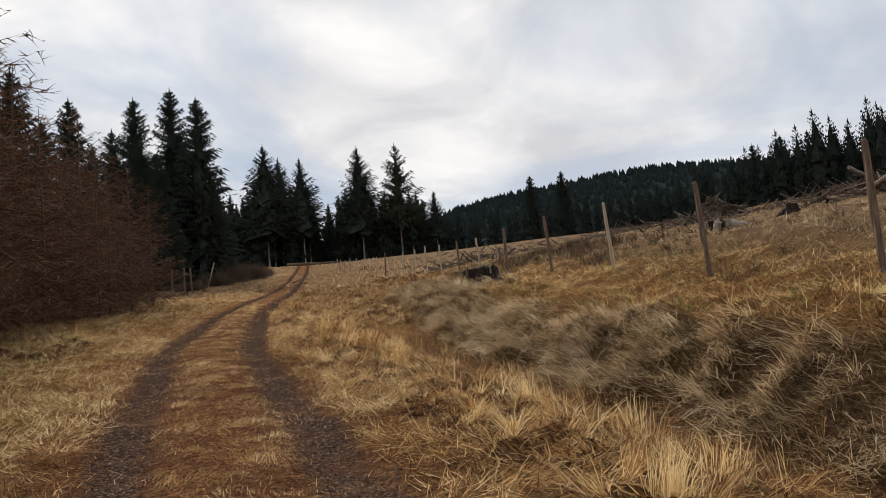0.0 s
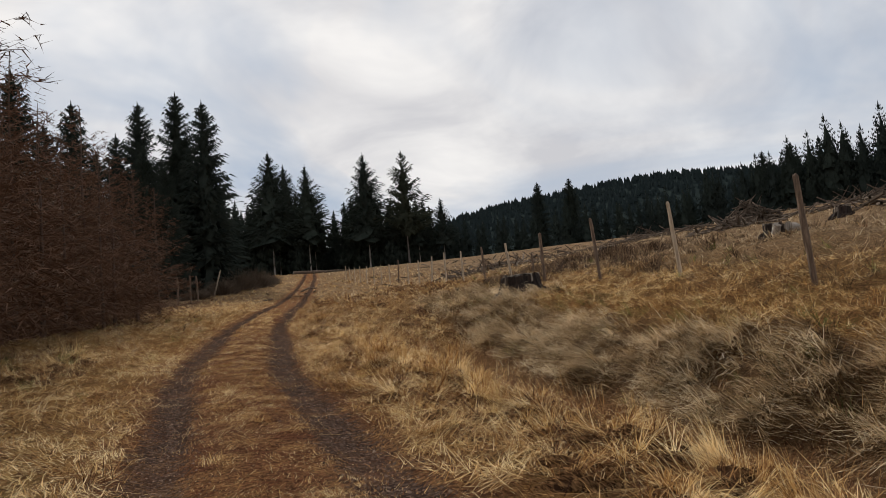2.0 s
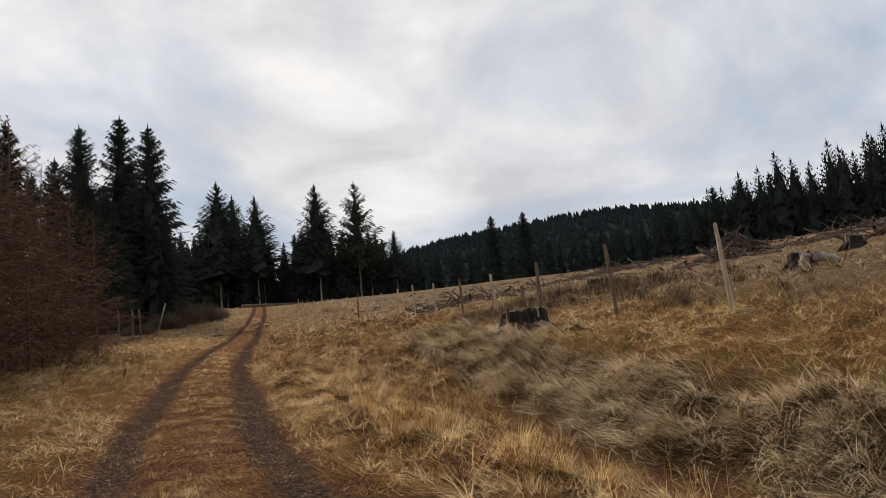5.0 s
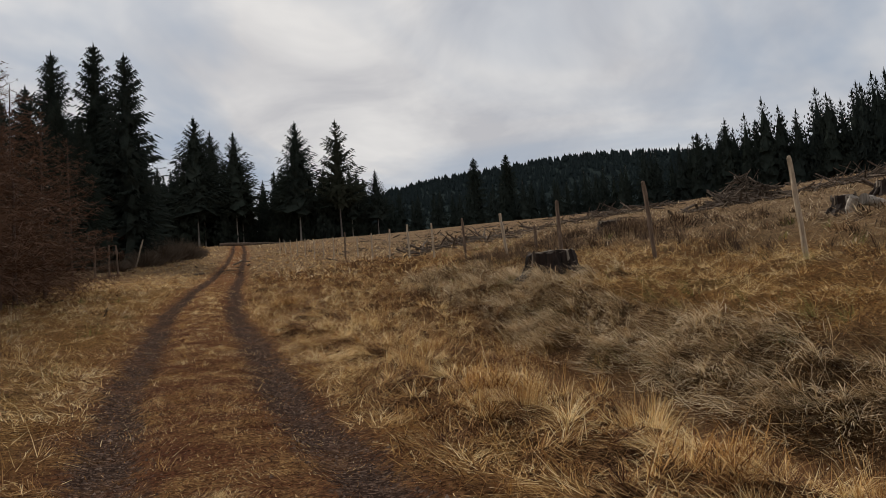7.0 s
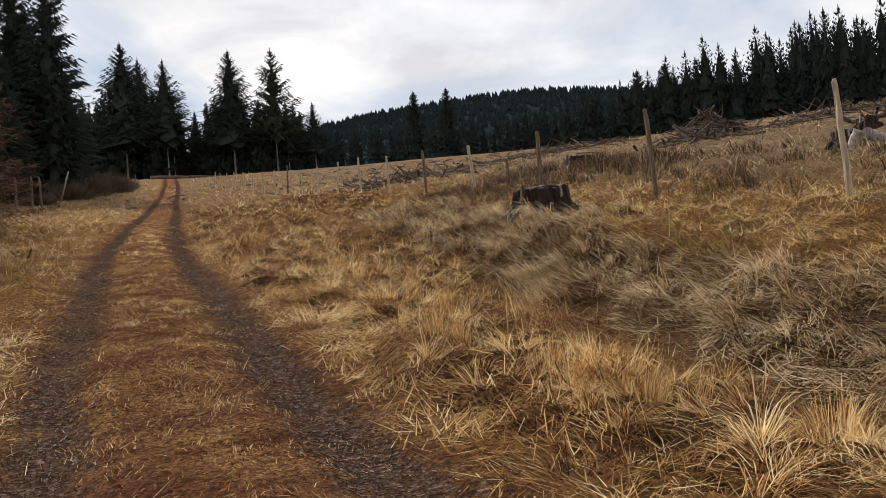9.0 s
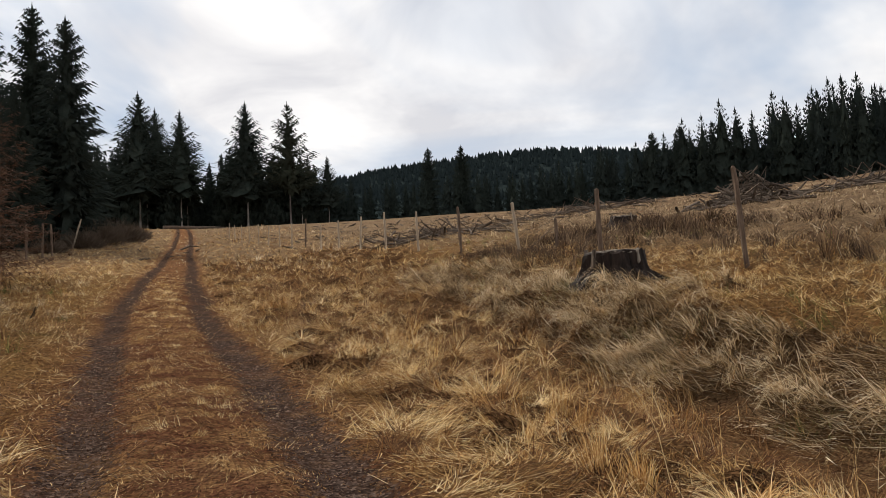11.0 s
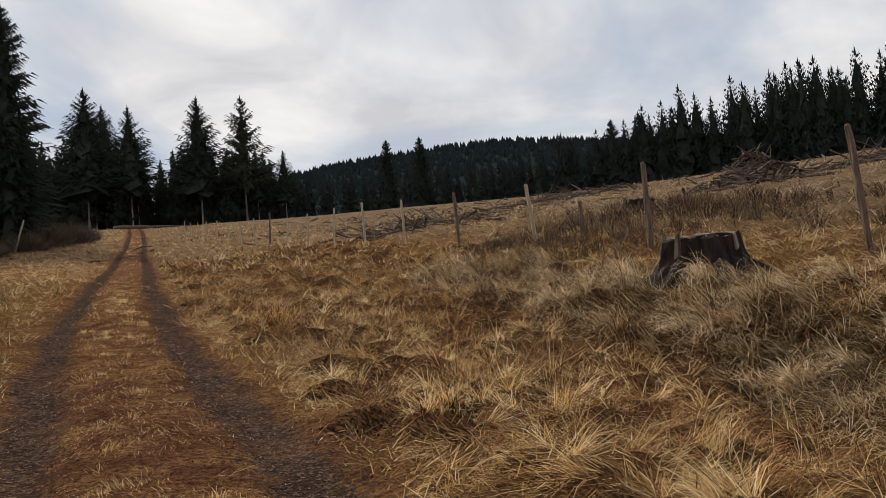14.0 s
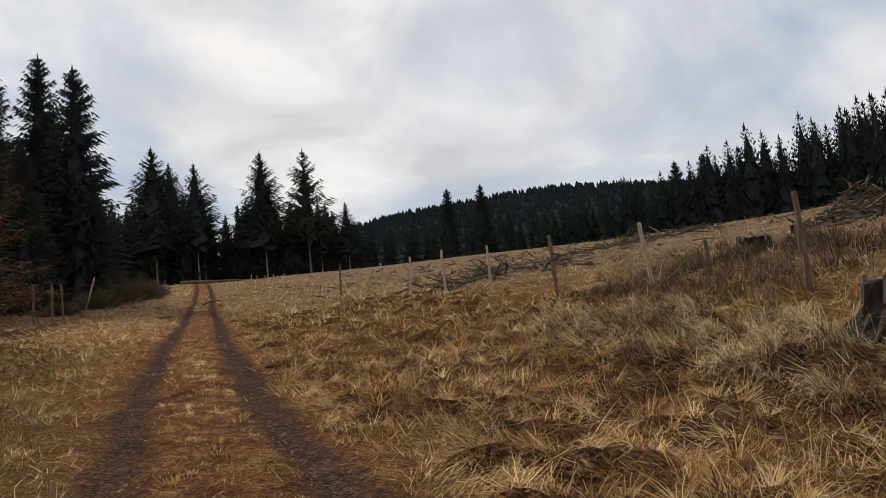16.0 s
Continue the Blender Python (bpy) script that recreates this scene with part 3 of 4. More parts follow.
# ---------------------------------------------------------------- the far hill
def far_hill():
    """A wooded ridge beyond the plantation, its trees one mass."""
    az = np.radians(np.linspace(-30, 75, 90))
    rr = np.linspace(330, 900, 30)
    A, R = np.meshgrid(az, rr)
    crest = curve([(-30, 50), (0, 62), (12, 87), (16.9, 104), (24.3, 115), (31.7, 118), (37, 112), (50, 100), (75, 80)])(np.degrees(A))
    H = 32 + (crest - 32) * np.clip((R - 330) / 270, 0, 1)
    X, Y = R * np.sin(A), R * np.cos(A)
    idx = np.arange(A.size).reshape(A.shape)
    quads = np.stack([idx[:-1, :-1], idx[:-1, 1:], idx[1:, 1:], idx[1:, :-1]], -1).reshape(-1, 4)
    hill = tagged(new("backdrop_hill", mesh_of("backdrop_hill", np.stack([X, Y, H], -1).reshape(-1, 3), quads[:, ::-1], [HAZED_HILLWOOD], smooth=True)), "wooded hill beyond the clearing", "hill", kind="structure")
    rng = np.random.RandomState(7)
    n = 3400
    a = np.radians(rng.uniform(5, 48, n))
    r = 420 + 190 * rng.rand(n) ** 0.7
    c = curve([(-30, 50), (0, 62), (12, 87), (16.9, 104), (24.3, 115), (31.7, 118), (37, 112), (50, 100), (75, 80)])(np.degrees(a))
    z = 30.5 + (c - 32) * np.clip((r - 330) / 270, 0, 1)
    base = np.stack([r * np.sin(a), r * np.cos(a), z], -1)
    hh, wd = rng.uniform(4.5, 6.5, n), rng.uniform(1.7, 2.5, n)
    k = np.arange(6)
    ring = np.stack([np.cos(k * 1.047), np.sin(k * 1.047)], -1)
    V, F = [], []
    for lv, (z0, z1, w0) in enumerate(((0.05, 0.70, 1.0), (0.45, 1.0, 0.62))):
        jag = rng.uniform(0.6, 1.25, (n, 6))
        low = np.empty((n, 7, 3))
        low[:, :6, :2] = base[:, None, :2] + ring[None] * (wd[:, None] * w0 * jag)[..., None]
        low[:, :6, 2] = (base[:, 2] + hh * z0)[:, None] + rng.uniform(-0.5, 0.5, (n, 6))
        low[:, 6] = base + np.stack([np.zeros(n), np.zeros(n), hh * z1], -1)
        o = np.arange(n)[:, None, None] * 7 + lv * n * 7
        tri = np.stack([k, (k + 1) % 6, np.full(6, 6)], -1)[None] + o
        V.append(low.reshape(-1, 3)), F.append(tri.reshape(-1, 3))
    ob = new("hill_forest", mesh_of("hill_forest", np.concatenate(V), np.concatenate(F), [HAZED_HILLWOOD]))
    tagged(ob, "distant dark conifer forest covering the hill", "forest", kind="stuff")


far_hill()


# ---------------------------------------------------------------- larches
def larch(h, seed, label, branches=110):
    rng = random.Random(seed)
    root = tagged(new("larch_tree"), label, "tree", "bare larches by the track")
    new("trunk", trunk_mesh("trunk", h, h * 0.007 + 0.012, LARCH_TRUNK, rng, 6, 0.006, 7)).parent = root
    V, F = [], []

    def sliver(a, b, wid):
        d = (b - a)
        s = d.cross(Vector((rng.uniform(-1, 1), rng.uniform(-1, 1), rng.uniform(-1, 1)))).normalized() * wid
        o = len(V)
        V.extend((a - s, a + s, b))
        F.append((o, o + 1, o + 2))
    for i in range(branches):
        f = (i + rng.random()) / branches
        z = h * (0.04 + 0.94 * f)
        ln = (1 - f) ** 0.7 * h * 0.33 * rng.uniform(0.6, 1.15) + 0.25
        az = rng.random() * 6.283
        rise = rng.uniform(-0.25, 0.15) + 0.55 * f
        d = Vector((math.cos(az), math.sin(az), rise))
        o = Vector((0, 0, z))
        tip = o + d * ln + Vector((0, 0, 0.12 * ln))
        mid = o + d * ln * 0.5
        sliver(o, mid, 0.016), sliver(mid, tip, 0.012)
        m = int(4 + 12 * (1 - f))
        for j in range(m):
            s = rng.uniform(0.15, 1.0)
            p = o + d * ln * s + Vector((0, 0, 0.12 * ln * s * s))
            q = p + (d * 0.5 + Vector((rng.uniform(-1, 1), rng.uniform(-1, 1), rng.uniform(-0.9, 0.25)))) * ln * 0.32 * (1.15 - 0.6 * s)
            sliver(p, q, 0.0135)
            for _ in range(2):
                s2 = rng.uniform(0.2, 1)
                e = p.lerp(q, s2)
                sliver(e, e + Vector((rng.uniform(-1, 1), rng.uniform(-1, 1), rng.uniform(-0.8, 0.5))) * ln * 0.17, 0.0125)
    new("twigs", mesh_of("twigs", [tuple(v) for v in V], np.array(F), [LARCH])).parent = root
    return root


LARCHES = [larch(8.0, 31, "bare russet larch with fine twigs"), larch(7.0, 32, "bushy leafless larch, reddish brown"), larch(8.0, 33, "leafless larch with thin pale leader")]
larch_x = curve([(14, -6.7), (22, -6.3), (30, -5.2), (38, -3.7), (49, -2.0)])
for i in range(36):
    row = i % 3
    y = 17.5 + (i // 3) * 2.8 + rnd.uniform(-0.7, 0.7)
    x = float(larch_x(y)) - row * 1.9 - rnd.uniform(0, 0.7)
    tall = (1.0 - 0.007 * (y - 17)) * (rnd.uniform(1.0, 1.15) if row == 0 else rnd.uniform(1.15, 1.35))
    stand(LARCHES[i % 3], x, y, rnd.uniform(0, 360), tall, copy=i > 2)
for x, y, size in ((-6.6, 21.5, 1.35), (-6.3, 25.5, 1.4), (-7.6, 28.0, 1.45)):
    stand(LARCHES[2], x, y, 40 * x, size)
stand(LARCHES[2], -5.9, 31.5, 20, 1.18)
stand(LARCHES[2], -4.9, 40.5, 130, 1.2)


# ---------------------------------------------------------------- fence posts
def fence_post(h, r, mat, seed, label):
    rng = random.Random(seed)
    n, sides = 8, 9
    pts = [(rng.uniform(-1, 1) * 0.008, rng.uniform(-1, 1) * 0.008, -0.25 + (h + 0.25) * i / n) for i in range(n + 1)]
    v, q = tube(pts, [r * rng.uniform(0.9, 1.1) * (1 - 0.12 * i / n) for i in range(n + 1)], sides)
    v = [(x * (1 + 0.1 * math.sin(3 * k)), y * (1 + 0.1 * math.cos(5 * k)), z) for k, (x, y, z) in enumerate(v)]
    o = len(v)
    top = [v[n * sides + k] for k in range(sides)]
    v += [(x * 0.6, y * 0.6, z + 0.02 + 0.025 * rng.random()) for x, y, z in top]
    q += [(o - sides + k, o - sides + (k + 1) % sides, o + (k + 1) % sides, o + k) for k in range(sides)]
    cap = np.array([tuple(o + k for k in range(sides))])
    me = mesh_of("fence_post", v, [np.array(q), cap], [mat], smooth=False)
    return tagged(new("fence_post", me), label, "fence post", "old fence posts in a row")


fence_x = curve([(5, 9.0), (15.05, 9.8), (20.1, 10.3), (25, 10.65), (29.8, 10.95), (34.75, 11.6), (44.7, 12.65), (75, 15.2), (100, 16.5), (130, 18.5)])
PALE_POST = [fence_post(1.78, 0.054, POST_PALE, 41, "weathered pale wooden fence post in tussock grass"), fence_post(1.65, 0.050, POST_PALE, 42, "split grey-brown fence post in tussock grass")]
DARK_POST = [fence_post(1.92, 0.060, POST_DARK, 43, "dark barked fence post in tussock grass"), fence_post(1.7, 0.055, POST_DARK, 44, "dark weathered fence post in tussock grass")]
used = set()
for i in range(21):
    y = (10.1, 15.05, 20.1, 24.95, 29.8, 34.75)[i] if i < 6 else 39.75 + 4.95 * (i - 6)
    x = float(fence_x(y))
    dark = i in (0, 1, 3, 4, 6, 12)
    post = (DARK_POST if dark else PALE_POST)[(i // 2) % 2]
    lean = (0, -4, -2.5, -2, 0, -5, -1)[i] if i < 7 else rnd.uniform(-4, 2)
    m = pose(x, y, float(height(x, y)), rnd.uniform(-3, 3), lean, rnd.uniform(0, 360) if i > 6 else 0)
    tall = {2: 1.08, 3: 1.06, 4: 0.85, 5: 0.85, 6: 1.05, 7: 1.05}.get(i, 1.0)
    if post in used:
        copy_thing(post, m).scale = (1.0, 1.0, tall)
    else:
        post.matrix_basis = m
        post.scale = (1.0, 1.0, tall)
        used.add(post)


# ---------------------------------------------------------------- things in the clearing
def lumpy(name, profile, sides, seed, rough, mats, split=None):
    """A lathe of (radius, z) rings with uneven sides."""
    rng = random.Random(seed)
    ph = [rng.uniform(0, 6.28) for _ in range(6)]
    V, Q, M = [], [], []
    for i, (r, z) in enumerate(profile):
        for k in range(sides):
            a = 2 * math.pi * k / sides
            w_ = 1 + rough * (math.sin(3 * a + ph[0]) * 0.5 + math.sin(5 * a + ph[1]) * 0.35 + math.sin(9 * a + ph[2]) * 0.25) + rng.uniform(-1, 1) * rough * 0.3
            rag = rng.choice((0.0, 0.0, -0.03, 0.01, 0.03)) + 0.02 * math.sin(2 * a + ph[3]) if split == 99 and i == len(profile) - 1 else 0.0
            V.append((r * w_ * math.cos(a), r * w_ * math.sin(a), z + rag + rng.uniform(-1, 1) * rough * 0.1 * (z > 0.02)))
        if i:
            o = (i - 1) * sides
            Q += [(o + k, o + (k + 1) % sides, o + sides + (k + 1) % sides, o + sides + k) for k in range(sides)]
            M += [0] * sides
    cap = np.array([tuple((len(profile) - 1) * sides + k for k in range(sides))])
    M.append(0)
    return mesh_of(name, V, [np.array(Q), cap], mats, M)


def stump(x, y, r, h, seed, label, turn=0.0, flare=1.45):
    root = tagged(new("tree_stump"), label, "tree stump", "cut tree stumps")
    body = [(r * flare * 1.25, -0.15), (r * flare, 0.03), (r * 1.22, h * 0.25), (r * 1.06, h * 0.55), (r * 1.0, h * 0.92), (r * 0.96, h), (r * 0.6, h + 0.01), (r * 0.2, h - 0.02)]
    new("bark", lumpy("bark", body[:6], 34, seed, 0.20, [STUMP_SIDE], 99)).parent = root
    srng = random.Random(seed + 9)
    for _ in range(6):              # pale torn splinters at the rim and loose bark on the sides
        a, b = srng.uniform(0, 6.28), srng.uniform(0.02, 0.05)
        c, s = math.cos(a), math.sin(a)
        z0, z1 = h * srng.uniform(0.45, 0.8), h + srng.uniform(0.0, 0.10)
        ring = [(r * k * c - s * o, r * k * s + c * o, z) for k, o, z in ((1.13, -b, z0), (1.13, b, z0 + 0.05), (1.06, b * 0.7, z1), (1.06, -b * 0.4, z1 - 0.04))]
        inner = [(x * 0.88, y * 0.88, z) for x, y, z in ring]
        quads = [(0, 1, 2, 3), (7, 6, 5, 4), (0, 4, 5, 1), (1, 5, 6, 2), (2, 6, 7, 3), (3, 7, 4, 0)]
        new("splinter", mesh_of("splinter", ring + inner, np.array(quads), [srng.choice((STUMP_TOP, STUMP_TOP, DEADWOOD))])).parent = root
    new("cut_face", lumpy("cut_face", [(r * 0.95, h - 0.03), (r * 0.9, h + 0.02), (r * 0.6, h + 0.035), (r * 0.2, h + 0.02)], 26, seed, 0.13, [STUMP_TOP])).parent = root
    # splinters and roots
    rng = random.Random(seed + 5)
    for _ in range(9):
        a = rng.uniform(0, 6.28)
        p = Vector((math.cos(a), math.sin(a), 0))
        v, q = tube([p * r * 0.8 + Vector((0, 0, h * 0.5)), p * r * 1.25 + Vector((0, 0, h * 0.22)), p * r * rng.uniform(1.7, 2.2) + Vector((0, 0, -0.12))], [0.05, 0.09, 0.04], 6)
        new("root", mesh_of("root", v, np.array(q), [STUMP_SIDE], smooth=True)).parent = root
    root.matrix_basis = pose(x, y, float(height(x, y)) + 0.0, 0, 0, turn)
    return root


def brash(x, y, wide, tall, count, seed, label, deep=None, long=(0.8, 2.4), thick=(0.014, 0.022, 0.035, 0.05, 0.07)):
    """A heap of cut branches and poles on the ground."""
    rng = random.Random(seed)
    deep = deep or wide * 0.6
    V, Q = [], []
    for i in range(count):
        px, py = rng.gauss(0, wide * 0.32), rng.gauss(0, deep * 0.32)
        lift = tall * math.exp(-(px / (wide * 0.34)) ** 2 - (py / (deep * 0.5)) ** 2) * rng.random()
        g = float(height(x + px, y + py))
        ln, az = rng.uniform(*long), rng.uniform(0, 6.28)
        slope = rng.gauss(0.05, 0.22) + (0.9 * rng.random() if lift > tall * 0.4 else 0)
        d = Vector((math.cos(az), math.sin(az), slope)).normalized()
        c = Vector((px, py, g + lift + 0.04))
        mid = c + Vector((rng.uniform(-1, 1), rng.uniform(-1, 1), rng.uniform(-0.3, 1))) * ln * 0.05
        r = rng.choice(thick)
        v, q = tube([c - d * ln / 2, mid, c + d * ln / 2], [r, r * 0.9, r * 0.5], 5)
        Q += [tuple(len(V) + k for k in f) for f in q]
        V += v
    base = float(height(x, y))
    ob = new("brash_heap", mesh_of("brash_heap", [(a, b, c - base) for a, b, c in V], np.array(Q), [DEADWOOD]))
    ob.matrix_basis = pose(x, y, base)
    return tagged(ob, label, "brash heap", "heaps of cut branches", "stuff")


def log(x, y, length, r, turn, seed, label, mat=None, up=0.0, tilt=0.0):
    rng = random.Random(seed)
    n = 6
    pts = [(length * (i / n - 0.5), rng.uniform(-0.03, 0.03), rng.uniform(-0.03, 0.03)) for i in range(n + 1)]
    v, q = tube(pts, [r * rng.uniform(0.88, 1.08) for _ in range(n + 1)], 10)
    caps = np.array([tuple(range(10))[::-1], tuple(len(v) - 10 + k for k in range(10))])
    me = mesh_of("log", v, [np.array(q), caps], [mat or DEADWOOD, STUMP_TOP], [0] * len(q) + [1, 1])
    ob = new("log", me)
    ob.matrix_basis = pose(x, y, float(height(x, y)) + r * 0.7 + up, 0, tilt, turn)
    return tagged(ob, label, "log", "logs left in the clearing")


stump(8.75, 26.2, 0.52, 0.58, 51, "dark rotting tree stump on the bank among tussocks", 40)
stump(17.6, 37.9, 0.42, 0.40, 52, "low old stump in rough grass", 10)
stump(17.4, 26.0, 0.30, 0.42, 53, "broken pale-topped stump in the clearing", 120)
stump(24.5, 31.0, 0.30, 0.40, 54, "small grey stump in the clearing", 60)
log(18.1, 25.7, 1.0, 0.15, 15, 61, "pale broken log lying beside a stump", SILVER, 0.10, 8)
log(17.1, 25.5, 0.5, 0.13, 75, 66, "pale split piece of a stump standing in the grass", SILVER, 0.2, 60)
log(30.5, 33.0, 4.0, 0.10, 30, 62, "bleached pole lying on a brash heap", PALE_BARK, 0.8, 8)
log(29.0, 31.0, 3.2, 0.16, 70, 63, "weathered log in the clearing", DEADWOOD, 0.3, 4)
log(21.0, 168.0, 9.0, 0.35, 5, 64, "felled reddish log across the track's end", POST_DARK)
log(25.5, 166.0, 6.0, 0.2, 12, 65, "felled log across the track's end")
brash(29.6, 44.2, 3.0, 1.6, 260, 71, "grey heap of cut branches and poles in the clearing", 3.0, (0.5, 1.9), (0.012, 0.018, 0.028, 0.04, 0.055))
brash(26.5, 41.5, 4.0, 0.35, 80, 72, "low scatter of grey brash in the clearing", 3.0)
brash(30.5, 32.5, 5.0, 0.8, 200, 73, "heap of brash and broken wood in the clearing", 3.5)
brash(36.0, 42.0, 7.0, 0.5, 160, 74, "low scatter of grey brash in the clearing", 3.0)
brash(17.5, 54.0, 5.0, 0.3, 110, 75, "dark windrow of brash beside the fence", 9.0)
brash(23.0, 62.0, 7.0, 0.3, 90, 76, "windrow of brash in the clearing", 8.0)
brash(36.0, 78.0, 55.0, 0.1, 380, 78, "bits of cut branch strewn over the clearing", 75.0, (0.3, 1.6), (0.02, 0.03, 0.05, 0.08))
brash(38.0, 70.0, 12.0, 0.6, 160, 77, "windrow of brash in the clearing", 5.0, (1.0, 3.0))


def stick(x, y, length, r, tilt, turn, label, mat=None):
    rng = random.Random(int(x * 100 + y))
    v, q = tube([(0, 0, -0.1), (0.03 * length, 0.02, length * 0.5), (0.05 * length, -0.02, length)], [r, r * 0.8, r * 0.35], 6)
    ob = new("leaning_branch", mesh_of("leaning_branch", v, np.array(q), [mat or POST_DARK], smooth=True))
    ob.matrix_basis = pose(x, y, float(height(x, y)), 0, tilt, turn)
    return tagged(ob, label, "branch")


stick(11.75, 34.7, 1.5, 0.022, 48, -15, "dark fallen branch leaning against a fence post")
copy_thing(DARK_POST[1], pose(12.0, 33.4, float(height(12.0, 33.4)) - 0.95, 2, -2, 30))
# posts along the wood's edge
for x, y, h, lean in ((-1.3, 77.0, 0.9, 1), (-0.7, 79.5, 0.95, -2), (-2.2, 74.0, 0.95, 0), (0.9, 92.0, 1.3, 16)):
    copy_thing(DARK_POST[1] if lean < 10 else PALE_POST[1], pose(x, y, float(height(x, y)) + (0.4 if lean == 16 else 0.0), 0, lean, 0)).scale = (1.5, 1.5, 1.35)


def brush(x, y, r, h, seed, label, count=1300):
    """A low bare bush of fine twigs."""
    rng = random.Random(seed)
    V, F = [], []
    for _ in range(count):
        a, f = rng.uniform(0, 6.28), rng.random()
        p = Vector((math.cos(a) * r * f * 0.7, math.sin(a) * r * f * 0.7, rng.uniform(0, 0.5) * h * (1 - f * 0.6)))
        q = p + Vector((math.cos(a) * r * 0.4 + rng.uniform(-0.4, 0.4), math.sin(a) * r * 0.4 + rng.uniform(-0.4, 0.4), h * rng.uniform(0.2, 0.6) * (1 - f * 0.5)))
        sd = Vector((rng.uniform(-1, 1), rng.uniform(-1, 1), rng.uniform(-1, 1))).normalized() * 0.022
        V.extend((tuple(p - sd), tuple(p + sd), tuple(q)))
        F.append((len(V) - 3, len(V) - 2, len(V) - 1))
    ob = new("bush", mesh_of("bush", V, np.array(F), [BRUSH]))
    ob.matrix_basis = pose(x, y, float(height(x, y)) - 0.1)
    return tagged(ob, label, "bush", "bare bushes along the wood")


for k, (x, y, r, h) in enumerate([(3.4, 98, 2.6, 3.0), (6.0, 103, 2.3, 2.6), (1.6, 93, 2.2, 2.2), (5.4, 109, 2.6, 3.2), (7.5, 112, 2.0, 2.2), (-1.0, 86, 1.6, 1.5)]):
    brush(x, y, r, h, 91 + k, "bare grey-brown bush at the foot of the spruces")


def peat(x, y, r, seed):
    """A near-black lump that stands for the shaded hollow under a tussock."""
    me = lumpy("peat_lump", [(r * 1.5, -0.1), (r * 1.3, 0.01), (r * 0.9, 0.045), (r * 0.4, 0.06)], 14, seed, 0.4, [HOLLOW_SHADE], None)
    me.polygons.foreach_set("use_smooth", np.full(len(me.polygons), True))
    ob = new("peat_lump", me)
    ob.matrix_basis = pose(x, y, float(height(x, y)) - 0.025, 8, 4, 30 * seed)
    return tagged(ob, "near-black lump standing for the shaded hollow under a tussock", "peat", "bare peat in the verge")


HOLLOWS = [(2.2, 12.3, 0.08), (2.15, 14.95, 0.06), (3.0, 28.1, 0.10)]
for k, (x, y, r) in enumerate(HOLLOWS):
    peat(x, y, r, 81 + k)


# ---------------------------------------------------------------- grass
class Blades:
    """Gathers grass blades and makes one mesh of them."""

    def __init__(self, seed, seg=2):
        self.seg = seg
        self.r = np.random.RandomState(seed)
        self.v, self.t, self.n = [], [], 0

    def add(self, x, y, az, length, width, lean, curl, tint, lift=0.0):
        n = len(x)
        z = height(x, y) - 0.01 + lift
        d = np.stack([np.cos(az), np.sin(az)], -1)
        tw = az + np.pi / 2 + self.r.uniform(-0.7, 0.7, n)
        side = np.stack([np.cos(tw), np.sin(tw), self.r.uniform(-0.3, 0.3, n)], -1) * (width / 2)[:, None]
        pts, p = [], np.stack([x, y, z], -1)
        pts.append(p)
        for k in range(self.seg):
            a = lean + curl * (k + 0.5) / self.seg
            step = length / self.seg
            p = p + np.concatenate([d * (np.sin(a) * step)[:, None], (np.cos(a) * step)[:, None]], -1)
            p[:, 2] = np.maximum(p[:, 2], height(p[:, 0], p[:, 1]) + 0.012 + lift * (0.55 - 0.45 * (k + 1) / self.seg))
            pts.append(p)
        row = []
        for k in range(self.seg):
            wk = 1 - 0.75 * (k / self.seg) ** 2
            row += [pts[k] - side * wk, pts[k] + side * wk]
        row.append(pts[-1])
        self.v.append(np.stack(row, 1).reshape(-1, 3))
        self.t.append(np.repeat(np.clip(tint, 0, 0.93), 2 * self.seg + 1))
        self.n += n

    def make(self, name, mat, label):
        m = 2 * self.seg + 1
        v, o = np.concatenate(self.v), np.arange(self.n)[:, None] * m
        quads = np.concatenate([o + np.array([[2 * k, 2 * k + 1, 2 * k + 3, 2 * k + 2]]) for k in range(self.seg - 1)]) if self.seg > 1 else []
        tris = o + np.array([[m - 3, m - 2, m - 1]])
        ob = new(name, mesh_of(name, v, [quads, tris], [mat], attrs={"tint": np.concatenate(self.t)}, smooth=True))
        return tagged(ob, label, "grass", kind="stuff")


straw, pale, rust, green, rush = Blades(1), Blades(2), Blades(3), Blades(4), Blades(7)
verge, litter, bank = Blades(5), Blades(6), Blades(8, 3)
straw_mat, pale_mat, rust_mat, rush_mat = Blades(11, 1), Blades(12, 1), Blades(13, 1), Blades(14, 1)
R = np.random.RandomState(9)


def reach(u, y):
    """About how near the walk comes to a place that it can still see."""
    return np.maximum(2.8, np.maximum(np.abs(u) * 1.6, y - 17.0))


DOMES = []                          # x, y, radius, height and tint of tussock bases


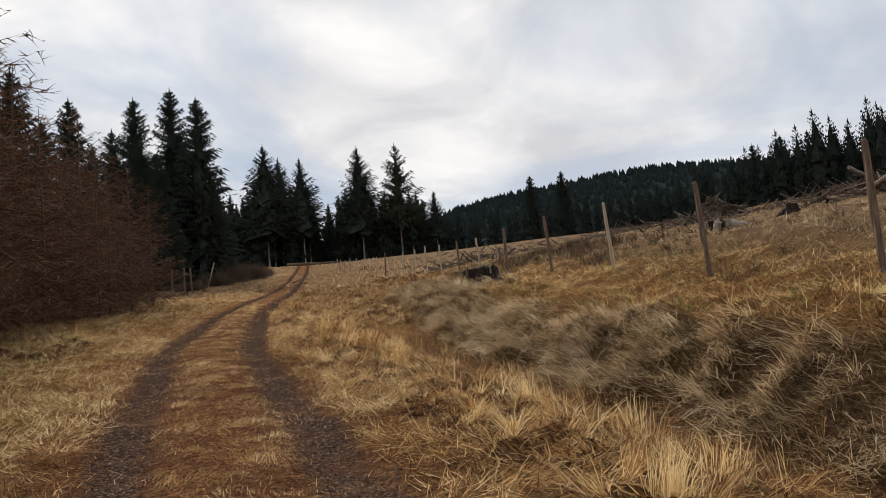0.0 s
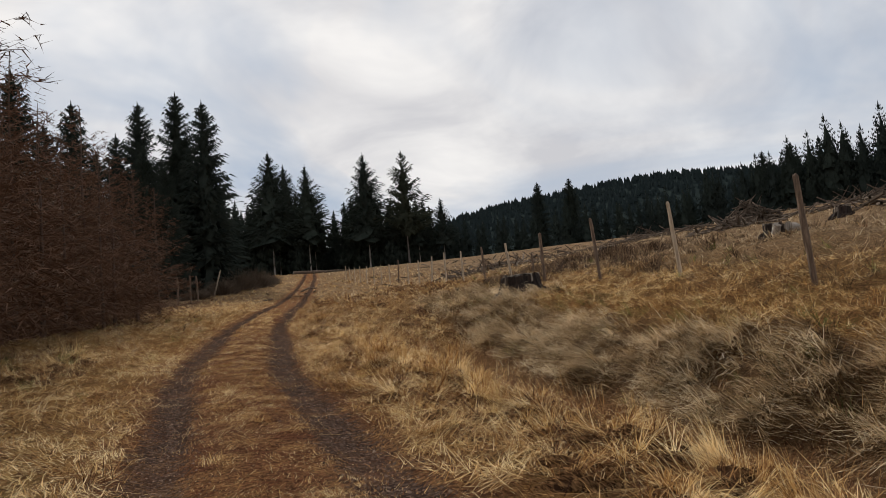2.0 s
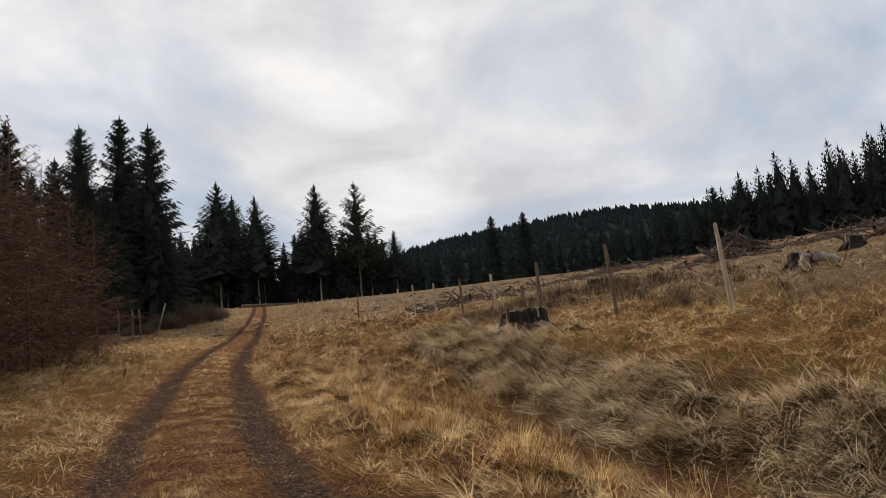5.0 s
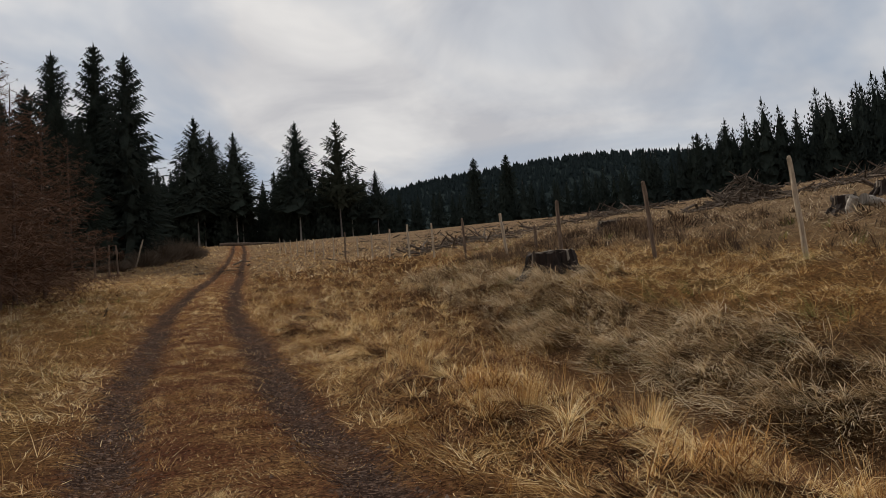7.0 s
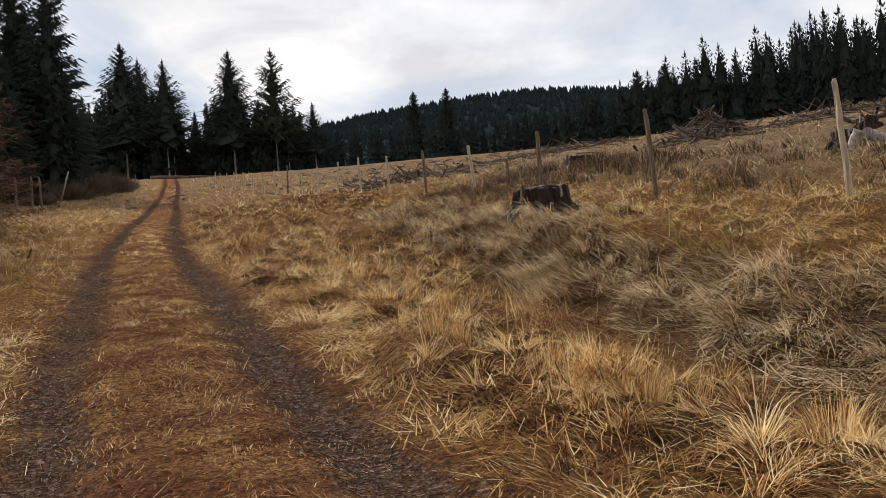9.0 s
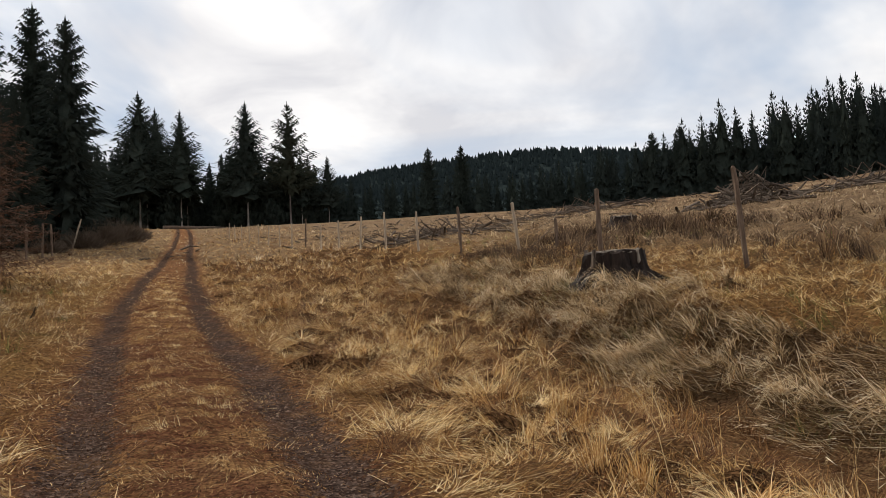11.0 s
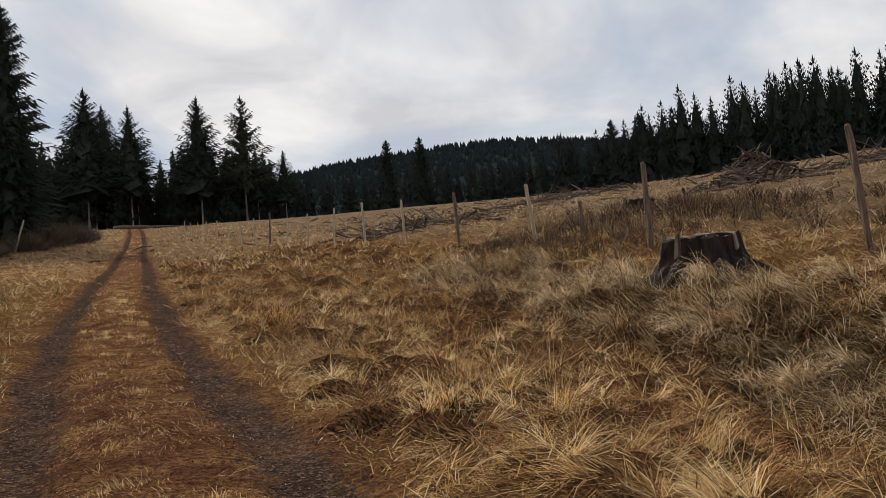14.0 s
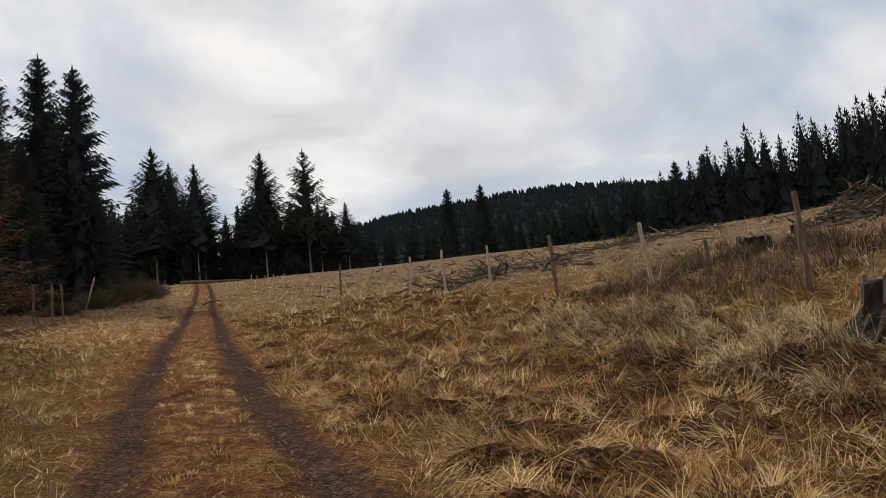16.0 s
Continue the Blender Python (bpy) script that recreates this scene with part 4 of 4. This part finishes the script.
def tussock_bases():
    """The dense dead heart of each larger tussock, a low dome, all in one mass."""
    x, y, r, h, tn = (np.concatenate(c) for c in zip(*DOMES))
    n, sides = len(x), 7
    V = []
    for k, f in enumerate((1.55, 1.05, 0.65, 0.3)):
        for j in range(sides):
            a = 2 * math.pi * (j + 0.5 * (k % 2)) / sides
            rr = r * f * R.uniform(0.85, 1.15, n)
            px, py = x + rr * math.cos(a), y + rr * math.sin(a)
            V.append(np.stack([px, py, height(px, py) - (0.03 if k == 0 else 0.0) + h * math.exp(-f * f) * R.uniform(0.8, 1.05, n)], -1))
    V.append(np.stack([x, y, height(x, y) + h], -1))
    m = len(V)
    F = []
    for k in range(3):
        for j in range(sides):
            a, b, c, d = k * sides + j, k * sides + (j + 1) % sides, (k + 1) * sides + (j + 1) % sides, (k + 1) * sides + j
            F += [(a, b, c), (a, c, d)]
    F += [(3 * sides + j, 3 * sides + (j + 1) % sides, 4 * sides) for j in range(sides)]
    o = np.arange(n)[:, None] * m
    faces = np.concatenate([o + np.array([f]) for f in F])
    ob = new("tussock_bases", mesh_of("tussock_bases", np.stack(V, 1).reshape(-1, 3), faces, [SHADED_THATCH], attrs={"tint": np.repeat(tn, m)}, smooth=True))
    tagged(ob, "dense dead stems at the heart of the tussocks, darkened like shaded gaps", "grass", kind="stuff")


def tussocks(bag, n, u0, u1, y0, y1, per, length, spread_, lean, curl, comb=(0.0, 0.0), tint=(0.5, 0.2), width=0.0045, mound=0.0, patch=None):
    """n tussocks of about per blades. comb: (azimuth, how strongly the blades follow it)."""
    soft = min(0.25, 0.10 * (u1 - u0))
    u, y = R.uniform(u0, u1, n) + R.normal(0, soft, n), y0 + (y1 - y0) * R.rand(n) + R.normal(0, 0.6, n)
    if patch is not None:
        ok = vnoise((u + track_x(y)) * patch[0], y * patch[0], patch[1]) > patch[2]
        u, y = u[ok], y[ok]
        n = len(u)
    size = R.uniform(0.65, 1.3, n)
    k = np.maximum(3, (per * R.uniform(0.6, 1.4, n) * size)).astype(int)
    i = np.repeat(np.arange(n), k)
    m = len(i)
    out = R.uniform(0, 2 * np.pi, m)
    rad = np.abs(R.normal(0, 1, m)) * spread_ * size[i]
    bu, by = u[i] + np.cos(out) * rad, y[i] + np.sin(out) * rad
    clear = np.abs(np.abs(bu) - 0.76) > 0.27
    dist = reach(bu, by)
    thin = np.clip(13 / dist, 0.45, 1.0)
    clear &= R.rand(m) < thin
    wid = np.maximum(width, dist * 0.00047) * R.uniform(0.7, 1.3, m) / np.sqrt(thin)
    own = R.uniform(0, 2 * np.pi, n)[i]
    vx = 0.6 * np.cos(out) + 1.1 * np.cos(own) + comb[1] * math.cos(comb[0])
    vy = 0.6 * np.sin(out) + 1.1 * np.sin(own) + comb[1] * math.sin(comb[0])
    az = np.arctan2(vy, vx) + R.normal(0, 0.42, m)
    ln = length * size[i] * R.uniform(0.55, 1.25, m)
    tn = R.normal(tint[0] - 0.02, tint[1] * 0.8, n)[i] + R.normal(0, tint[1] * 1.0, m)
    le = np.abs(R.normal(lean, 0.22, m)) * (0.5 + rad / (spread_ * 1.6))
    cu = np.abs(R.normal(curl, 0.35, m))
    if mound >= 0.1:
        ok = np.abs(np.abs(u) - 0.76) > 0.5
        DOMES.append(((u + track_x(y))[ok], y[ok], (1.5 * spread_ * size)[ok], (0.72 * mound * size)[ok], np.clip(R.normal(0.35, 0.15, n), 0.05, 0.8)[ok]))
    c = clear
    up_ = (mound * size[i] * np.exp(-(rad / (1.6 * spread_ * size[i])) ** 2))[c]
    bag.add((bu + track_x(by))[c], by[c], az[c], ln[c], wid[c], le[c], cu[c], tn[c], up_)


DOWN = math.pi                      # towards the ditch, down the bank


def mat(bag, n, u0, u1, y0, y1, length, lift, tint, comb=(0.0, 0.0), patch=None, width=0.004, steep=0.25, clear=True, groove=0.0, more=6):
    """Straws lying over one another, thickest where the walk comes nearest; they share their lie and colour with their neighbours."""
    m = n * more
    soft = min(0.28, 0.12 * (u1 - u0))
    u, y = R.uniform(u0, u1, m) + R.normal(0, soft, m), R.uniform(y0, y1, m) + R.normal(0, 0.7, m)
    keep = R.rand(m) < (2.8 / reach(u, y)) ** 1.25
    if patch is not None:
        keep &= vnoise((u + track_x(y)) * patch[0], y * patch[0], patch[1]) > patch[2] + R.normal(0, 0.06, m)
    if groove:
        keep &= mop_shape(u + track_x(y), y)[2] > groove + R.normal(0, 0.10, m)
    if clear:
        keep &= np.abs(np.abs(u) - 0.76) > 0.25 + 0.06 * R.normal(0, 1, m)
    u, y = u[keep][:n], y[keep][:n]
    m = len(u)
    x = u + track_x(y)
    flow = (vnoise(x * 1.7, y * 1.7, 61) + 0.5 * vnoise(x * 4.1, y * 4.1, 62)) * 9.0
    az = np.arctan2(np.sin(flow) + comb[1] * math.sin(comb[0]), np.cos(flow) + comb[1] * math.cos(comb[0])) + R.normal(0, 0.45, m)
    tone = (vnoise(x * 2.6, y * 2.6, 63) - 0.5) * 0.65 + (vnoise(x * 5.5, y * 5.5, 65) - 0.5) * 0.35 + (vnoise(x * 0.7, y * 0.7, 64) - 0.5) * 0.35
    far = reach(u, y)
    bag.add(x, y, az, length * R.uniform(0.5, 1.4, m) * np.clip(far / 9, 1.0, 1.4), np.maximum(width, far * 0.00055) * R.uniform(0.7, 1.4, m),
            np.clip(R.normal(1.35, steep, m), 0.2, 1.6), np.zeros(m), R.normal(tint[0], tint[1], m) + tone, np.abs(R.normal(0, lift, m)))


# straw lying over the ground, zone by zone
mat(straw_mat, 44000, 1.15, 3.1, 3, 34, 0.20, 0.035, (0.57, 0.28), width=0.0055, groove=0.22)
mat(straw_mat, 16000, 1.2, 6.5, 20, 44, 0.24, 0.05, (0.56, 0.28), groove=0.30, width=0.007, more=14)
mat(rust_mat, 16000, 1.4, 6.5, 20, 44, 0.24, 0.05, (0.60, 0.28), groove=0.26, width=0.007, more=14)
mat(rust_mat, 24000, 2.8, 5.8, 4, 32, 0.16, 0.03, (0.46, 0.26), width=0.006)
mat(pale_mat, 26000, 5.2, 6.7, 6, 24, 0.30, 0.05, (0.58, 0.30), (DOWN + 0.1, 2.0), groove=0.36, more=12, width=0.0095)
mat(pale_mat, 8000, 5.4, 7.8, 23, 34, 0.30, 0.05, (0.50, 0.30), (DOWN + 0.2, 2.0), groove=0.40, more=12, width=0.009)
mat(straw_mat, 38000, 6.6, 11.0, 7, 40, 0.16, 0.03, (0.70, 0.25), (DOWN, 0.5), groove=0.2, width=0.0085, more=14)
mat(rush_mat, 12000, 7.2, 20, 7, 60, 0.24, 0.04, (0.62, 0.25), (DOWN, 0.3), (0.35, 31, 0.42))
mat(pale_mat, 16000, 9.5, 34, 8, 90, 0.26, 0.04, (0.46, 0.24), (DOWN, 0.4), more=25)
mat(rush_mat, 14000, 11, 40, 10, 100, 0.26, 0.04, (0.50, 0.3), more=25, patch=(0.5, 36, 0.45))
mat(straw_mat, 44000, -7.0, -1.0, 5, 60, 0.14, 0.03, (0.66, 0.25), groove=0.24, width=0.0065)
mat(straw_mat, 9000, 1.2, 14, 40, 130, 0.24, 0.04, (0.56, 0.24), more=40)
mat(straw_mat, 7000, -10, -1.2, 45, 140, 0.24, 0.04, (0.64, 0.22), more=40)
# verge between track and ditch
tussocks(verge, 260, 1.7, 3.0, 3, 24, 84, 0.28, 0.13, 1.2, 0.9, tint=(0.60, 0.29), mound=0.10, width=0.0045)
tussocks(verge, 50, 2.1, 3.1, 3, 24, 100, 0.28, 0.07, 0.22, 0.6, tint=(0.74, 0.18))
tussocks(verge, 160, 1.5, 5.8, 22, 33, 80, 0.32, 0.18, 1.35, 0.8, tint=(0.52, 0.31), mound=0.16, width=0.006)
tussocks(rust, 200, 1.4, 6.4, 22, 33, 40, 0.32, 0.18, 1.3, 0.6, tint=(0.62, 0.28), width=0.0038, mound=0.07)
tussocks(straw, 420, 1.05, 2.3, 2, 32, 26, 0.13, 0.15, 1.1, 0.5, tint=(0.56, 0.27), width=0.0033)
tussocks(rust, 160, 1.3, 3.8, 3, 34, 26, 0.20, 0.15, 0.95, 0.6, tint=(0.36, 0.24))
for x, y, r in HOLLOWS:              # mops of grass that overhang the dark lumps in the hollows
    n = 220
    a = R.normal(math.pi * 1.45, 0.9, n)
    verge.add(x + R.normal(0.05, 0.16, n), y + R.normal(0.16, 0.08, n), a, R.uniform(0.25, 0.5, n), R.uniform(0.004, 0.008, n), np.abs(R.normal(0.4, 0.2, n)), R.normal(1.7, 0.4, n), R.normal(0.55, 0.28, n), np.full(n, 0.2))
# ditch
tussocks(rust, 460, 3.0, 5.7, 5, 30, 28, 0.19, 0.14, 0.6, 0.6, tint=(0.40, 0.22))
tussocks(straw, 70, 3.4, 5.2, 3, 30, 12, 0.42, 0.10, 0.3, 0.5, tint=(0.66, 0.2))
# bank
tussocks(bank, 190, 5.5, 6.6, 6, 24, 64, 0.36, 0.14, 1.15, 1.0, (DOWN + 0.1, 2.0), (0.58, 0.28), mound=0.08, width=0.0085)
tussocks(bank, 120, 5.5, 7.8, 23, 33, 76, 0.42, 0.15, 0.7, 1.8, (DOWN + 0.3, 2.2), (0.46, 0.27), mound=0.17, width=0.0065)
tussocks(green, 90, 5.4, 7.8, 8, 31, 26, 0.38, 0.10, 0.7, 0.9, (DOWN, 1.4), (0.5, 0.25))
tussocks(rust, 160, 5.6, 7.8, 4, 32, 24, 0.26, 0.15, 0.8, 0.8, (DOWN, 1.4), (0.34, 0.24))
# above the bank, as far as the fence and beyond
tussocks(straw, 380, 6.7, 10.8, 7, 36, 40, 0.11, 0.2, 1.2, 0.5, (DOWN, 0.8), (0.60, 0.24), mound=0.08)
tussocks(pale, 420, 9.8, 17, 6, 50, 26, 0.20, 0.24, 1.2, 0.6, (DOWN, 0.6), (0.46, 0.26), mound=0.07)
tussocks(rust, 220, 7.6, 18, 6, 55, 20, 0.24, 0.18, 0.7, 0.7, (DOWN, 0.3), (0.42, 0.24), patch=(0.3, 12, 0.45))
tussocks(pale, 200, 9.5, 22, 8, 60, 26, 0.34, 0.18, 0.8, 1.0, (DOWN, 0.8), (0.5, 0.25), patch=(0.25, 14, 0.5))
tussocks(green, 60, 7.4, 14, 8, 45, 26, 0.30, 0.10, 0.5, 0.8, tint=(0.5, 0.25))
# the rough ground where the ditch runs out
tussocks(straw, 360, 1.6, 9.5, 32, 60, 20, 0.34, 0.19, 1.25, 0.9, tint=(0.47, 0.26), mound=0.14)
tussocks(rust, 200, 1.6, 9.5, 31, 58, 16, 0.32, 0.2, 1.15, 0.7, tint=(0.64, 0.28), mound=0.06)
tussocks(rust, 200, 1.8, 9.5, 28, 60, 16, 0.36, 0.18, 0.5, 0.8, tint=(0.42, 0.2))
tussocks(pale, 90, 3, 9.5, 30, 75, 22, 0.5, 0.2, 0.6, 1.0, (DOWN, 0.8), (0.55, 0.2), patch=(0.25, 17, 0.45))
# brown rushes by the fence and behind the stump
tussocks(rush, 170, 8.4, 11.4, 30.5, 37, 60, 0.38, 0.18, 0.4, 0.7, tint=(0.48, 0.25))
tussocks(rush, 190, 8.8, 20, 12, 48, 40, 0.32, 0.16, 0.6, 0.7, tint=(0.44, 0.28), patch=(0.35, 31, 0.45))
tussocks(rush, 260, 7.4, 14, 6, 40, 20, 0.13, 0.14, 0.9, 0.6, tint=(0.42, 0.28))
tussocks(rush, 150, 11.5, 15.5, 29, 38, 60, 0.46, 0.2, 0.4, 0.7, tint=(0.42, 0.25))
tussocks(rush, 16, 9.9, 11.4, 23.5, 26.5, 60, 0.42, 0.12, 0.3, 0.6, tint=(0.4, 0.25))
# left verge
tussocks(straw, 360, -7.5, -1.3, 6, 48, 26, 0.22, 0.16, 1.1, 0.8, tint=(0.60, 0.27), mound=0.08)
tussocks(pale, 110, -6.5, -1.8, 6, 42, 24, 0.32, 0.14, 0.5, 0.9, tint=(0.5, 0.22))
tussocks(rust, 130, -6.5, -1.3, 5, 42, 18, 0.26, 0.16, 0.6, 0.7, tint=(0.42, 0.2))
tussocks(green, 110, -6.5, -1.6, 6, 42, 22, 0.24, 0.12, 0.5, 0.7, tint=(0.45, 0.25), patch=(0.4, 22, 0.4))
tussocks(straw, 260, -5, -1.05, 6, 34, 24, 0.12, 0.17, 1.2, 0.5, tint=(0.56, 0.28), width=0.0036, mound=0.05)
tussocks(straw, 260, -10, -1.2, 85, 165, 9, 0.4, 0.25, 1.25, 0.8, tint=(0.55, 0.2))
tussocks(pale, 280, 1.2, 14, 85, 165, 9, 0.4, 0.25, 1.25, 0.8, tint=(0.5, 0.22))
tussocks(pale, 120, -0.5, 0.5, 45, 120, 9, 0.14, 0.2, 1.1, 0.4, tint=(0.6, 0.22))
tussocks(straw, 200, -9, -1.3, 44, 95, 10, 0.36, 0.2, 1.25, 0.8, tint=(0.48, 0.2))
tussocks(straw, 240, 1.3, 9, 58, 110, 12, 0.4, 0.2, 1.25, 0.8, tint=(0.48, 0.2))
tussocks(straw, 110, -6.8, -2.7, 6, 20, 54, 0.34, 0.14, 0.8, 1.0, tint=(0.56, 0.27), mound=0.16)
tussocks(green, 60, -6.6, -2.7, 6, 22, 40, 0.30, 0.12, 0.6, 0.8, tint=(0.42, 0.25))
tussocks(rush, 50, -7.2, -4.2, 8, 26, 40, 0.42, 0.14, 0.5, 0.7, tint=(0.45, 0.25))
# far slope of the clearing
tussocks(pale, 300, 14, 60, 18, 110, 12, 0.36, 0.3, 1.25, 0.7, tint=(0.36, 0.22))
tussocks(rust, 220, 14, 60, 18, 110, 10, 0.45, 0.3, 1.25, 0.7, tint=(0.4, 0.2))
tussocks(pale, 500, 13, 42, 16, 75, 9, 0.24, 0.3, 1.25, 0.6, tint=(0.42, 0.25))
tussocks(rush, 420, 13, 46, 16, 85, 10, 0.34, 0.3, 0.6, 0.6, tint=(0.45, 0.25), patch=(0.22, 35, 0.5))
# worn middle of the track and its edges: dead leaves, flecks of straw, small tufts
tussocks(litter, 420, -0.60, 0.60, 3, 45, 12, 0.07, 0.08, 0.9, 0.4, tint=(0.60, 0.25), width=0.003)
tussocks(litter, 110, -0.5, 0.5, 3, 40, 44, 0.09, 0.10, 0.9, 0.5, tint=(0.74, 0.2), width=0.003)
tussocks(litter, 200, -1.7, 1.7, 3, 45, 9, 0.13, 0.16, 1.35, 0.2, tint=(0.60, 0.26), width=0.003)
mat(straw_mat, 18000, -0.62, 0.62, 3, 48, 0.055, 0.006, (0.62, 0.25), patch=(1.7, 71, 0.50), width=0.0045, clear=False)
mat(straw_mat, 9000, -1.9, 1.9, 3, 48, 0.06, 0.006, (0.55, 0.27), width=0.0045)
mat(rust_mat, 30000, -1.7, 1.7, 3, 34, 0.03, 0.006, (0.27, 0.30), width=0.012, steep=0.2, clear=False)
n = 60                                # long dry stalks dropped on the track
fu, fy = R.uniform(-1.6, 1.6, n), 3 + 26 * R.rand(n)
litter.add(fu + track_x(fy), fy, R.uniform(0, 6.28, n), R.uniform(0.15, 0.5, n), R.uniform(0.003, 0.005, n), np.full(n, 1.5), np.zeros(n), R.normal(0.8, 0.15, n), 0.012)
n = 200                               # seed stalks standing over the verge and the ditch
fu, fy = R.uniform(1.8, 7.5, n), 4 + 26 * R.rand(n)
verge.add(fu + track_x(fy), fy, R.uniform(0, 6.28, n), R.uniform(0.4, 0.75, n), np.maximum(0.003, reach(fu, fy) * 0.0004), np.abs(R.normal(0.15, 0.12, n)), R.uniform(0.1, 0.6, n), R.normal(0.75, 0.2, n))


def gravel_stones(n):
    """Loose stones lying in the ruts, one mass."""
    u = np.where(R.rand(n) < 0.5, -0.76, 0.76) + R.normal(0, 0.19, n)
    y = 2 + 24 * R.rand(n) ** 1.2
    x = u + track_x(y)
    r = R.uniform(0.004, 0.012, n) * (1 + 0.9 * (R.rand(n) < 0.06))
    c = np.stack([x, y, height(x, y) + r * 0.25], -1)
    spin = R.uniform(0, 6.28, n)
    V = []
    for k in range(4):
        a = spin + k * 1.571 + R.uniform(-0.3, 0.3, n)
        V.append(c + np.stack([np.cos(a) * r * R.uniform(0.8, 1.4, n), np.sin(a) * r * R.uniform(0.8, 1.4, n), -r * 0.3], -1))
    V.append(c + np.stack([R.normal(0, 0.2, n) * r, R.normal(0, 0.2, n) * r, r * R.uniform(0.4, 0.8, n)], -1))
    o = np.arange(n)[:, None] * 5
    F = np.concatenate([o + np.array([[k, (k + 1) % 4, 4]]) for k in range(4)])
    ob = new("gravel", mesh_of("gravel", np.stack(V, 1).reshape(-1, 3), F, [GRAVEL], attrs={"tint": np.repeat(R.rand(n), 5)}))
    tagged(ob, "loose dark gravel lying in the wheel ruts", "gravel", kind="stuff")


gravel_stones(11000)
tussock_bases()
verge.make("verge_grass", STRAW, "flopped straw-coloured tussocks along the track's verge")
litter.make("grass_litter", STRAW, "short worn grass and dry litter on the track")
straw.make("straw_grass", STRAW, "dry straw-coloured tussock grass beside the track")
pale.make("bleached_grass", PALE, "long bleached grass combed down the bank")
bank.make("bank_grass", PALE, "long bleached grass hanging in mops down the bank")
rust.make("rusty_grass", RUST, "rusty brown winter grass in the ditch")
rush.make("brown_rushes", RUSH, "dark brown withered rushes in the clearing")
green.make("green_grass", GREEN, "greenish rush tufts among dead grass")
straw_mat.make("straw_mat", STRAW, "flattened dry straw matted over the verges")
pale_mat.make("bleached_mat", PALE, "matted bleached grass lying down the bank")
rust_mat.make("rusty_mat", RUST, "matted red-brown stems in the ditch")
rush_mat.make("brown_mat", RUSH, "matted brown stems over the clearing")
